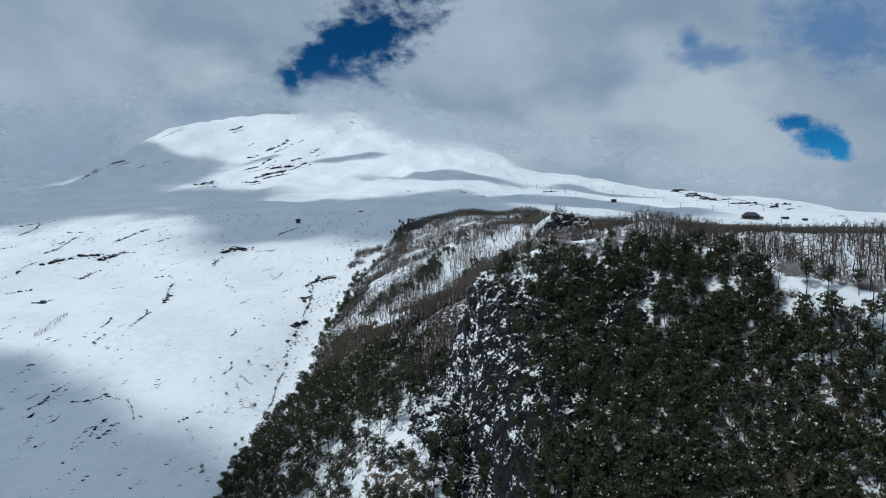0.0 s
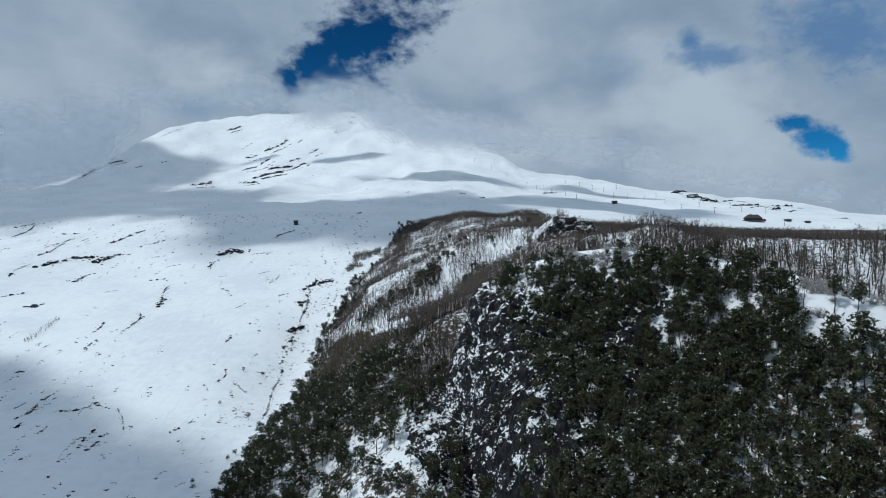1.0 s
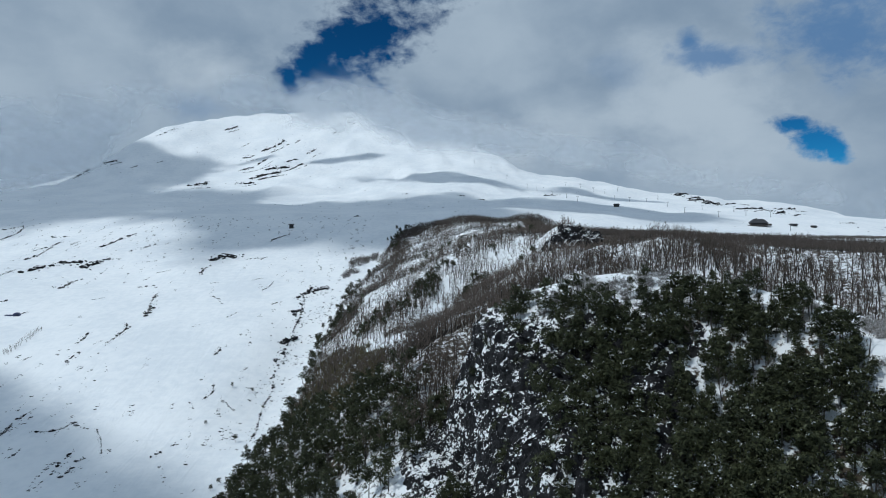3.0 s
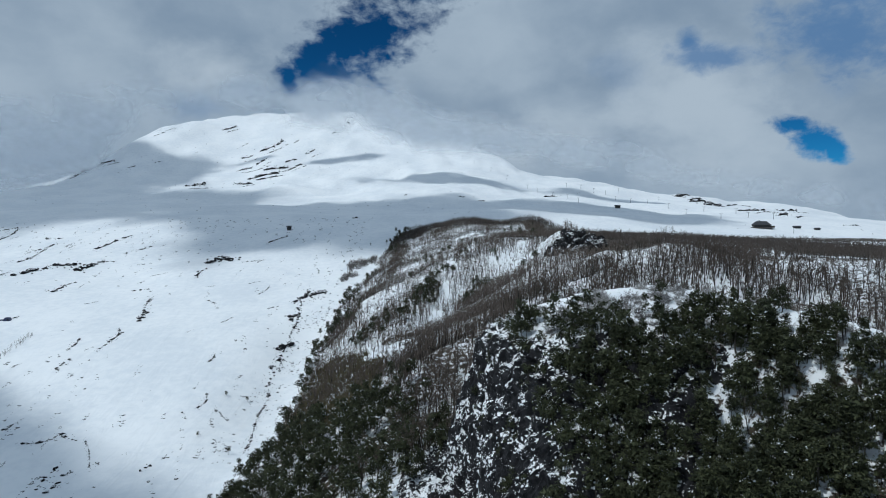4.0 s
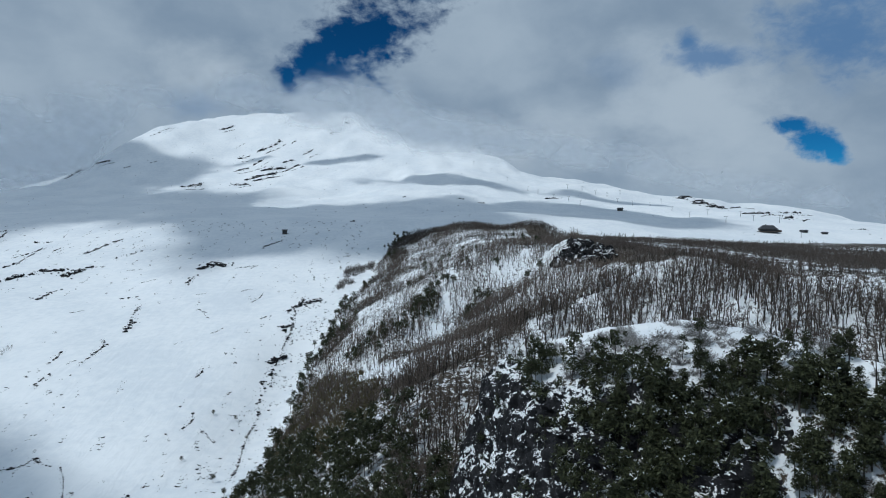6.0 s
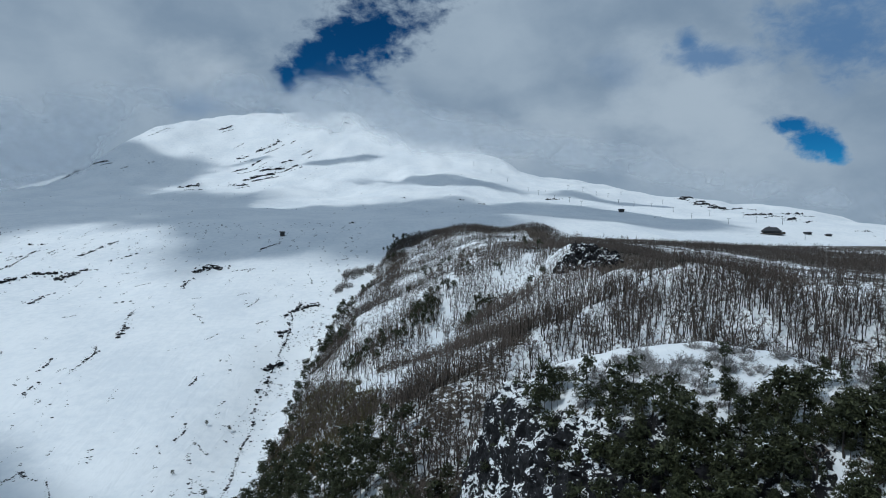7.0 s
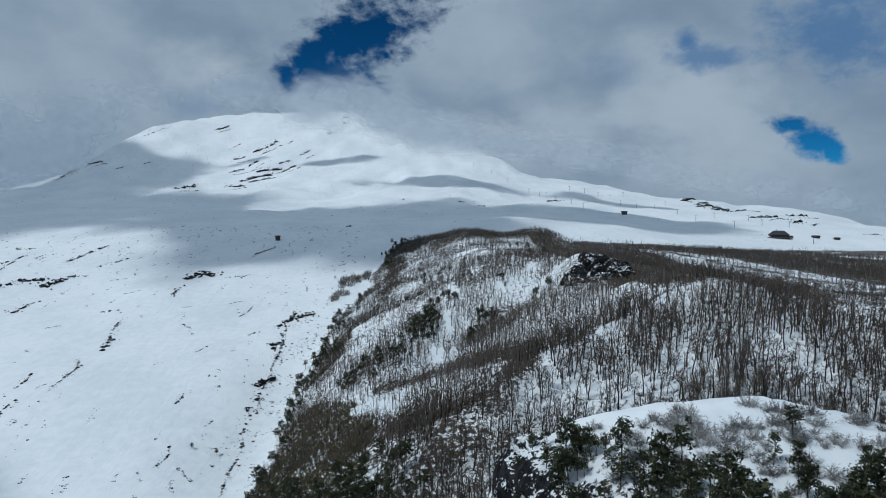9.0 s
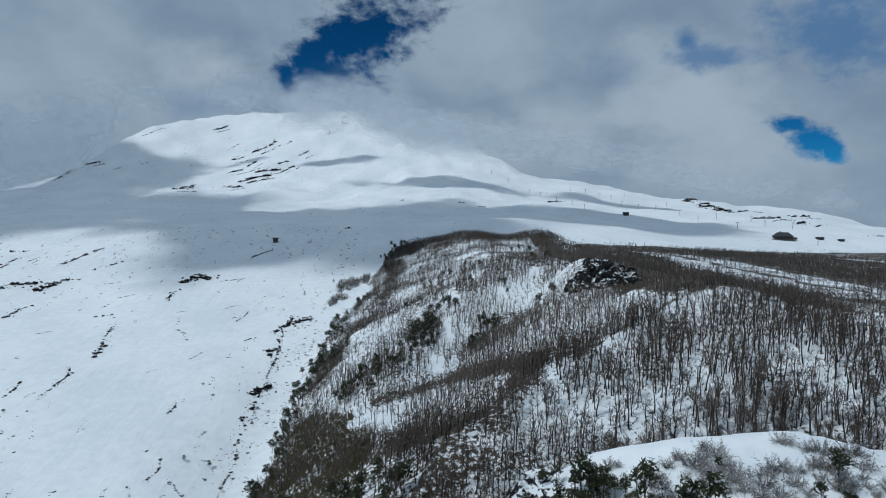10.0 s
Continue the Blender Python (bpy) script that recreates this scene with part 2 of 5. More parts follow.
def outside(x, y, outline):
    """Distance to a closed outline, negative within it."""
    best, within = np.full(np.shape(x), 1e9), np.zeros(np.shape(x), bool)
    for (ax, ay), (bx, by) in zip(outline, outline[1:] + outline[:1]):
        ex, ey = bx - ax, by - ay
        t = np.clip(((x - ax) * ex + (y - ay) * ey) / (ex * ex + ey * ey), 0, 1)
        best = np.minimum(best, np.hypot(x - ax - t * ex, y - ay - t * ey))
        cross = (ay > y) != (by > y)
        within ^= cross & (x < (bx - ax) * (y - ay) / ((by - ay) or 1e-9) + ax)
    return np.where(within, -best, best)


HILL = [(116, 396), (98, 440), (84, 475), (62, 560), (40, 680), (5, 780), (-30, 870), (0, 1000), (300, 1000), (700, 900), (900, 300), (420, 285), (300, 300), (165, 362)]
KNOLL = [(12, 228), (19, 206), (32, 187), (60, 169), (78, 152), (104, 128), (140, 96), (190, 90), (150, 128), (105, 146), (92, 154), (83, 170), (75, 187), (67, 203), (54, 212), (37, 216), (25, 221)]
CONE = (-150.0, 3300.0)
CONE_R = (0, 500, 900, 1166, 1400, 1507, 1650, 1750, 1850, 2050, 2325, 2530, 2718, 2800, 2860, 2910, 2964, 3100, 3400, 4000, 6000)
CONE_Z = (455, 445, 425, 368, 232, 178, 128, 97, 80, 50, 20, -28, -66, -79, -94, -104, -110, -126, -165, -220, -300)


def slope_height(x, y):
    """The snow slope and the volcano that it climbs."""
    r = np.hypot(x - CONE[0], y - CONE[1])
    z = sum(np.interp(r + k, CONE_R, CONE_Z) for k in (-45, -15, 15, 45)) / 4
    z = z + 16 * np.exp(-((x - 120) / 170) ** 2 - ((y - 930) / 150) ** 2)
    z = z - 13 * np.exp(-((x + 102) / 32) ** 2) * soft(330, 440, y) * (1 - soft(520, 600, y))
    z = z + 105 * np.exp(-((x + 900) / 170) ** 2 - ((y - 2060) / 240) ** 2)      # shoulder of the volcano
    # the mountain's side falls away to the east
    az = x / np.maximum(y, 200.0)
    cap = 1700 * (0.122 - 0.163 * az) + 1000 * np.maximum(0, 0.12 - az)
    far = soft(1200, 1500, y)
    z = np.where(far > 0, z * (1 - far) + far * lower(z, cap, 14), z)
    big = rough_wave(x, y, 260, 3, 4) * 11 * soft(900, 1700, y) + rough_wave(x, y, 120, 9, 3) * (3.0 + 4.5 * soft(1100, 1500, y))
    return z + big * soft(250, 600, np.hypot(x, y - 200))


def beside(x, y, ax, ay, bx, by):
    """Distance to a straight stretch."""
    ex, ey = bx - ax, by - ay
    t = np.clip(((x - ax) * ex + (y - ay) * ey) / (ex * ex + ey * ey), 0, 1)
    return np.hypot(x - ax - t * ex, y - ay - t * ey)


def foot_line(y):
    """Where the spur's west flank ends on the open snow."""
    return np.interp(y, (150, 250, 330, 370, 430, 560, 635, 700, 840), (-101, -96, -92, -87, -94, -93, -83, -70, -62)) + 2.5 * wave(y, 0 * y, 24, 77)


def hill_height(x, y):
    """The wooded spur: a plateau, its west flank, a rib that faces the knoll and the trough behind the rib."""
    d = outside(x, y, HILL)
    top = 2.0 + 7 * np.exp(-((x - 55) / 100) ** 2 - ((y - 790) / 90) ** 2) + 11 * np.exp(-((x - 34) / 34) ** 2 - ((y - 840) / 50) ** 2) + 13 * np.exp(-((x - 108) / 30) ** 2 - ((y - 810) / 50) ** 2) - 6.0 * soft(120, 165, x) - 5 * soft(180, 380, x) + 7 * soft(440, 800, y) * soft(110, 180, x)
    out = np.maximum(d, 0)
    z = top - 0.30 * out - 0.0007 * out * out + 0.012 * np.minimum(0, d + 8)
    z = z + 36 * np.exp(-((x + 10) / 45) ** 2 - ((y - 205) / 60) ** 2)
    z = z - 7 * np.exp(-(beside(x, y, 84, 418, -70, 400) / 30) ** 2) - 6 * soft(15, 50, out) * soft(430, 480, y) * (1 - soft(600, 700, y)) * (1 - soft(-20, 10, x))
    # the rib: a crest that runs down to the south-west, with a shallow trough behind it
    ux, uy = -0.813, -0.583
    along, behind = (x - 112) * ux + (y - 396) * uy, (x - 112) * uy - (y - 396) * ux
    rib = np.interp(along, (0, 27, 52, 77, 114, 151, 187, 222, 260), (-6, -12.5, -18.5, -24.5, -34, -44, -54, -68, -95))
    rib = rib - 0.34 * np.maximum(0, -behind) - 0.30 * np.maximum(0, behind)
    w = np.exp(-(behind / 26) ** 2) * soft(0, 30, along) * (1 - soft(215, 250, along))
    z = z * (1 - w) + rib * w
    # the step in the plateau's edge that carries the crag
    z = z - 9 * np.exp(-((x - 93) / 20) ** 2 - ((y - 451) / 13) ** 2) + 6 * np.exp(-((x - 88) / 24) ** 2 - ((y - 500) / 20) ** 2)
    # the hillside above the rib falls steeply into the trough
    z = z - 18 * np.exp(-((behind - 108) / 33) ** 2) * soft(-40, 8, x) * (1 - soft(55, 90, x))
    # the west flank runs out on the open snow
    z = lower(z, slope_height(x, y) + 0.78 * (x - foot_line(y)), 4)
    return z + rough_wave(x, y, 70, 21, 4) * 2.6 * soft(-40, 30, d) + rough_wave(x, y, 16, 27, 3) * 0.8


def knoll_back(x):
    """The knoll's crest, seen in plan: y for each x."""
    return np.interp(x, (12, 25, 37, 54, 67, 75, 83, 92, 105, 150), (228, 220, 215, 212, 203, 187, 170, 154, 146, 128))


def knoll_height(x, y):
    d = outside(x, y, KNOLL)
    out = np.maximum(d, 0)
    back = soft(-20, 7, y - knoll_back(x))
    west = (1 - soft(4, 28, x)) * (1 - 0.6 * soft(232, 250, y) * soft(6, 24, x))
    fall = (1 - back) * (1.25 * out - 0.0035 * np.minimum(out, 120) ** 2) + back * (0.42 * out + 0.0015 * out * out)
    fall = fall + west * 2.6 * np.minimum(out, 60)
    q = np.maximum(0, knoll_back(x) - 3 - y)
    top = np.interp(x, (10, 25, 37, 54, 67, 75, 83, 92, 140), (-21.5, -10.0, -4.5, -2.3, -3.3, -4.3, -5.9, -9.9, -24.5)) - 0.20 * q - 0.0012 * q * q - 0.25 * np.maximum(0, y - knoll_back(x))
    z = top - higher(fall, 0, 3)
    craggy = soft(2, 14, out) * (1 - back)
    return z + rough_wave(x, y, 22, 41, 4) * (0.6 + 2.2 * craggy) + rough_wave(x, y, 6, 47, 2) * 0.9 * craggy


def height(x, y):
    x, y = np.asarray(x, float), np.asarray(y, float)
    z = higher(slope_height(x, y), hill_height(x, y), 7)
    return higher(z, knoll_height(x, y), 4)


def ground_at(x, y):
    return float(height(np.array([x]), np.array([y]))[0])


def spread(*stretches):
    """Grid lines: (from, to, step) stretches joined."""
    return np.concatenate([np.arange(a, b, s) for a, b, s in stretches])


UPPER_BAND = ((-30, 412, 6), (-7, 418, 6), (5, 415, 7), (19, 400, 9), (32, 377, 10), (44, 373, 9), (58, 368, 7), (74, 381, 4), (90, 392, 2.6), (114, 397, 2.0))
LOWER_BAND = ((-66, 394, 7), (-49, 376, 9), (-37, 360, 11), (-21, 349, 12), (-6, 341, 11), (4, 331, 10), (16, 326, 9), (28, 342, 7), (34, 366, 7))


def on_band(x, y, line):
    """How deep within a crooked strip: 1 on its middle line, 0 at its edge."""
    deep = np.full(np.shape(x), -1.0)
    for (ax, ay, aw), (bx, by, bw) in zip(line, line[1:]):
        deep = np.maximum(deep, 1 - beside(x, y, ax, ay, bx, by) / ((aw + bw) / 2))
    return deep


def blobs(x, y, spots, ragged=0.35):
    """Within any of some uneven round patches: centre and half sizes."""
    uneven = 1 + ragged * rough_wave(x, y, 7, 61, 2)
    inside = np.zeros(np.shape(x), bool)
    for cx, cy, rx, ry in spots:
        inside |= np.hypot((x - cx) / rx, (y - cy) / ry) < uneven
    return inside


# bare snow on the upper hillside: a chute and patches
CHUTE = ((8, 590, 6, 24), (6, 522, 3.6, 18), (3, 488, 3, 16), (-3, 452, 5, 16), (39, 512, 4.5, 8), (39, 480, 2.4, 9), (22, 560, 5, 11), (25, 690, 14, 6), (-60, 552, 5, 12), (-18, 452, 4, 8), (62, 540, 4, 9))


# snow showing between the evergreens of the knoll and of the flank
KNOLL_SNOW = ((89, 149, 7, 6), (91, 143, 6, 4), (84, 154, 8.5, 7.6), (68, 158, 2.4, 2.2), (62, 160, 1.0, 0.8), (45, 158, 1.4, 2.5), (50, 144, 2.1, 2.5), (57, 142, 1.2, 2.3), (61, 139, 1.4, 1.4), (29, 162, 2.5, 2.5), (20, 177, 2.5, 3.1), (42, 168, 1.2, 1.9), (86, 131, 1.4, 1.4), (78, 127, 1.4, 1.9), (57, 183, 1.2, 2.5), (50, 181, 1.1, 3.1), (45, 178, 1.0, 2.5), (72, 172, 1.9, 1.9), (36, 150, 1.9, 1.9))
FLANK_SNOW = ((-4, 205, 6, 10), (-15, 204, 5, 8), (-23, 267, 4.5, 5), (-31, 226, 3, 5), (-12, 213, 5, 8), (-2, 216, 5, 15), (-9, 232, 3.5, 6), (-44, 225, 4, 8), (-61, 254, 3, 9), (-54, 262, 3, 6), (-62, 242, 4, 6), (-26, 199, 3, 5), (0, 190, 3, 9))


OLIVE = [(-26, 322), (-46, 308), (-70, 328), (-92, 370), (-99, 445), (-84, 475), (-58, 436), (-32, 374)]       # brush on the flank


def plateau_wood(x, y):
    """Belts of low dark wood across the plateau, 0 to 1, with snow between them."""
    d = outside(x, y, HILL)
    front = (d < 2) & (x < 196 + 10 * wave(x, y, 40, 5)) & (y < 800)
    line = np.abs(x - 232 - 6 * wave(x, y, 50, 6)) < 4
    back = outside(x, y, [(228, 845), (252, 800), (280, 730), (262, 470), (430, 460), (470, 700), (340, 885)]) < 5 * wave(x, y, 25, 9)
    right = (x > 172) & (d < -26) & (d > -70) & (y < 420)
    some = np.where(front | right | back, 1.0, np.where(line, 0.75, 0.10))
    return np.where((d < 2) & (x > 95) & (y > 300) & (y < 890), some, 0)


def dark_edge(x, y):
    """The strip of brush along the spur's west edge, 0 to 1."""
    west = np.interp(y, (430, 545, 575, 635, 740, 835, 880), (-88, -78, -62, -48, -50, -54, -54))
    return np.clip(1.4 - np.abs(x - west - 3) / 10, 0, 1) * soft(450, 530, y)


def build_ground():
    xs = spread((-4200, -2000, 200), (-2000, -1000, 50), (-1000, -450, 12), (-450, -140, 5), (-140, 140, 2.2), (140, 420, 5), (420, 1000, 14), (1000, 2000, 50), (2000, 4401, 200))
    ys = spread((-900, -100, 50), (-100, 40, 8), (40, 90, 4), (90, 300, 2.2), (300, 620, 3.8), (620, 960, 6), (960, 2200, 12), (2200, 3200, 25), (3200, 4801, 100))
    gx, gy = np.meshgrid(xs, ys)
    z = height(gx, gy)
    nx, ny = len(xs), len(ys)
    mesh = bpy.data.meshes.new("ground")
    idx = np.arange(nx * ny).reshape(ny, nx)
    quads = np.stack([idx[:-1, :-1], idx[:-1, 1:], idx[1:, 1:], idx[1:, :-1]], -1).reshape(-1, 4)
    mesh.vertices.add(nx * ny)
    mesh.vertices.foreach_set("co", np.stack([gx, gy, z], -1).ravel().astype(np.float32))
    mesh.loops.add(quads.size)
    mesh.loops.foreach_set("vertex_index", quads.ravel().astype(np.int32))
    mesh.polygons.add(len(quads))
    mesh.polygons.foreach_set("loop_start", np.arange(0, quads.size, 4, dtype=np.int32))
    mesh.update(calc_edges=True)
    mesh.polygons.foreach_set("use_smooth", np.ones(len(quads), bool))
    dzy, dzx = np.gradient(z, ys, xs)
    steep = np.hypot(dzx, dzy)
    knoll = outside(gx, gy, KNOLL)
    on_hill = (hill_height(gx, gy) > slope_height(gx, gy) - 2) & (gy < 900)
    on_knoll = (knoll_height(gx, gy) > hill_height(gx, gy)) & (knoll_height(gx, gy) > slope_height(gx, gy))
    dense = np.maximum(np.maximum(0.42 * dark_edge(gx, gy), 0.7 * soft(0.3, 0.9, plateau_wood(gx, gy))), np.maximum(0.55 * soft(750, 810, gy + 15 * wave(gx, gy, 20, 16)), 0.6 * soft(-0.1, 0.25, np.maximum(on_band(gx, gy, UPPER_BAND), on_band(gx, gy, LOWER_BAND)))))
    dense = np.maximum(dense, 0.34 * soft(345, 305, gy) * (1 - soft(-5, 25, gx)) - 0.5 * blobs(gx, gy, FLANK_SNOW))
    dense = np.maximum(dense, 0.4 * soft(6, -6, outside(gx, gy, OLIVE)))
    scrub = np.where(on_hill, np.where(blobs(gx, gy, CHUTE), -0.7, 0.20 + 0.12 * soft(430, 500, gy) + 0.32 * rough_wave(gx, gy, 18, 61, 5)) + dense, -1.2)
    below = soft(2, -8, gy - np.interp(gx, (10, 25, 38, 54, 68, 72, 75.5, 78.5, 83, 90, 110), (224, 207, 193, 187, 185, 174, 163, 141, 134, 126, 114)))
    scrub = np.where(on_knoll, -0.5 + below * (0.88 + 0.35 * soft(156, 140, gy) + 0.35 * rough_wave(gx, gy, 7, 65, 3)) - 0.4 * blobs(gx, gy, KNOLL_SNOW, 0.25), scrub)
    stone = np.where(on_knoll & (knoll > 1), soft(0.5, 1.1, steep) * np.where(gx < 40, 0.72, 0.2), -1.0)
    stone = np.where(~on_hill & ~on_knoll, -0.62 + 0.25 * soft(1500, 1900, gy) + 0.45 * soft(0.3, 0.7, steep), stone)
    for name, values in (("scrub", scrub), ("stone", stone)):
        mesh.attributes.new(name, "FLOAT", "POINT").data.foreach_set("value", values.ravel().astype(np.float32))
    mesh.materials.append(M_GROUND)
    return tagged(new("ground", mesh), "snow-covered mountain slope with a wooded spur", "ground", kind="structure")


build_ground()


# ---- clouds ----
def sheet(name, pts, thick, mat):
    """A smooth grid of points, rows by columns, with a thickness at each."""
    rows, cols = pts.shape[:2]
    idx = np.arange(rows * cols).reshape(rows, cols)
    quads = np.stack([idx[:-1, :-1], idx[:-1, 1:], idx[1:, 1:], idx[1:, :-1]], -1).reshape(-1, 4)
    mesh = bpy.data.meshes.new(name)
    mesh.from_pydata(pts.reshape(-1, 3).tolist(), [], quads.tolist())
    mesh.polygons.foreach_set("use_smooth", np.ones(len(quads), bool))
    mesh.attributes.new("thick", "FLOAT", "POINT").data.foreach_set("value", thick.ravel().astype(np.float32))
    mesh.materials.append(mat)
    return new(name, mesh)


M_VEIL = cloud_material("summit_cloud", 2.9, 0.0068, 0.0, 5.0)
M_DRIFT = cloud_material("drifting_cloud", 3.4, 0.0046, 0.38, 4.0)
M_LUMP = cloud_material("lumpy_cloud", 1.9, 0.0078, 0.42, 4.0)
M_WISP = cloud_material("wispy_cloud", 5.0, 0.011, 0.0, 5.0)


def summit_cloud(reach, edge_shift, depth):
    """The cloud that hangs on the volcano's upper slopes, its lower edge rising and falling along the mountain."""
    az = np.linspace(-0.95, 0.95, 150)
    base = np.interp(az, (-0.95, -0.70, -0.53, -0.49, -0.45, -0.30, -0.20, -0.13, -0.05, 0.0, 0.06, 0.14, 0.20, 0.31, 0.50, 0.70, 0.95),
                     (0.025, 0.028, 0.062, 0.125, 0.170, 0.182, 0.160, 0.138, 0.113, 0.102, 0.094, 0.092, 0.090, 0.068, 0.050, 0.010, -0.01)) + edge_shift
    el = np.linspace(-0.03, 0.40, 80)
    a, e = np.meshgrid(az, el)
    over = e - base[None, :]
    lean = SUN.y / SUN.z
    dist = (reach - lean * reach * 0.1) / (1 - lean * e)
    pts = np.stack([dist * a, dist * np.ones_like(a), dist * e], -1)
    ceiling = np.interp(az, (-0.95, -0.45, -0.30, -0.12, 0.0, 0.2, 0.35, 0.45, 0.70, 0.95), (0.17, 0.215, 0.235, 0.225, 0.195, 0.150, 0.115, 0.090, 0.062, 0.055))
    thick = np.minimum(np.interp(over, (-0.07, 0.0, 0.055), (-1.7, -0.15, depth)), np.interp(e - ceiling[None, :], (-0.07, 0.0, 0.06), (depth, 0.0, -1.8)))
    clear = pts[..., 2] - height(pts[..., 0], pts[..., 1])
    thick = thick - 0.6 * (1 - soft(-10, 70, clear))            # thins out where it meets the mountain
    for _ in range(3):                              # no kinks
        thick[1:-1] = (thick[:-2] + 2 * thick[1:-1] + thick[2:]) / 4
        thick[:, 1:-1] = (thick[:, :-2] + 2 * thick[:, 1:-1] + thick[:, 2:]) / 4
    thick = np.where(np.abs(a) > 0.85, -2, thick)
    ob = sheet("cloud_bank", pts, thick, M_VEIL)
    return tagged(ob, "grey-white cloud hanging over the snowy summit", "cloud", "clouds on the mountain", kind="structure")


summit_cloud(1650, 0.008, 1.1)
summit_cloud(1930, -0.006, 1.7)


def drifting_cloud(x, y, wide, deep, turn, mat):
    """A cloud high over the slope whose shadow falls around (x, y)."""
    lift = 1150.0
    cx, cy = x + SUN.x / SUN.z * lift, y + SUN.y / SUN.z * lift
    u, v = np.meshgrid(np.linspace(-1.25, 1.25, 28), np.linspace(-1.25, 1.25, 28))
    far = np.hypot(u, v)
    c, s = math.cos(turn), math.sin(turn)
    px, py = u * wide * c - v * deep * s, u * wide * s + v * deep * c
    pts = np.stack([cx + px, cy + py, lift + 60 * np.cos(np.clip(far, 0, 1.25) * 1.2) + 14 * np.sin(u * 7 + v * 5)], -1)
    thick = np.interp(far, (0, 0.5, 1.0, 1.2), (2.2, 1.4, -0.5, -2.0))
    ob = sheet("cloud", pts, thick, mat)
    return tagged(ob, "broad grey-white cloud drifting above the snow slope", "cloud", "drifting clouds", kind="structure")


for spot in ((-170, 1080, 480, 420, 0.08), (-740, 1320, 640, 540, 0.1), (-1200, 1640, 800, 620, 0.1), (-880, 1830, 420, 360, 0.4), (-378, 204, 380, 222, -0.64)):
    drifting_cloud(*spot, M_DRIFT)
drifting_cloud(270, 1205, 350, 250, -0.45, M_LUMP)
for spot in ((60, 1660, 260, 80, -0.2), (430, 1580, 250, 80, -0.3), (-170, 1900, 200, 36, 0.15), (-440, 1950, 110, 30, 0.3)):
    drifting_cloud(*spot, M_WISP)


# ---- vegetation ----
class Shape:
    """Points and faces gathered for one mesh."""

    def __init__(self):
        self.points, self.faces, self.slots = [], [], []

    def face(self, *ids, slot=0):
        self.faces.append(ids)
        self.slots.append(slot)

    def tube(self, path, radii, sides=5, slot=0, tip=True):
        """A tapered tube along a path; a point at its end when tip is set."""
        rings = []
        for i, (p, r) in enumerate(zip(path, radii)):
            p = Vector(p)
            ahead = Vector(path[min(i + 1, len(path) - 1)]) - Vector(path[max(i - 1, 0)])
            side = ahead.orthogonal().normalized()
            other = ahead.cross(side).normalized()
            if tip and i == len(path) - 1:
                self.points.append(p)
                rings.append([len(self.points) - 1])
                continue
            ring = []
            for k in range(sides):
                t = 2 * math.pi * k / sides
                self.points.append(p + (side * math.cos(t) + other * math.sin(t)) * r)
                ring.append(len(self.points) - 1)
            rings.append(ring)
        for a, b in zip(rings, rings[1:]):
            for k in range(sides):
                m = (k + 1) % sides
                if len(b) == 1:
                    self.face(a[k], a[m], b[0], slot=slot)
                else:
                    self.face(a[k], a[m], b[m], slot=slot)
                    self.face(a[k], b[m], b[k], slot=slot)

    def sliver(self, a, b, width, slot=0, turn=0.0):
        """A twig finer than can be told apart: one long, thin face."""
        a, b = Vector(a), Vector(b)
        side = (b - a).orthogonal().normalized()
        side.rotate(Matrix.Rotation(turn, 3, (b - a).normalized()))
        n0 = len(self.points)
        self.points += [a - side * width, a + side * width, b]
        self.face(n0, n0 + 1, n0 + 2, slot=slot)

    def mesh(self, name, *mats):
        me = bpy.data.meshes.new(name)
        me.from_pydata([tuple(p) for p in self.points], [], self.faces)
        for m in mats:
            me.materials.append(m)
        me.polygons.foreach_set("material_index", self.slots)
        return me

    def arrays(self):
        return np.array([tuple(p) for p in self.points]), np.array(self.faces), np.array(self.slots)


def part(name, data, parent, label=""):
    ob = new(name, data)
    ob.parent = parent
    if label:
        ob["label"] = label
    return ob


def lean_way(rnd, up, spread_deg):
    t, a = rnd.uniform(0, 2 * math.pi), radians(spread_deg)
    side = up.orthogonal().normalized()
    other = up.cross(side).normalized()
    return (up * math.cos(a) + (side * math.cos(t) + other * math.sin(t)) * math.sin(a)).normalized()


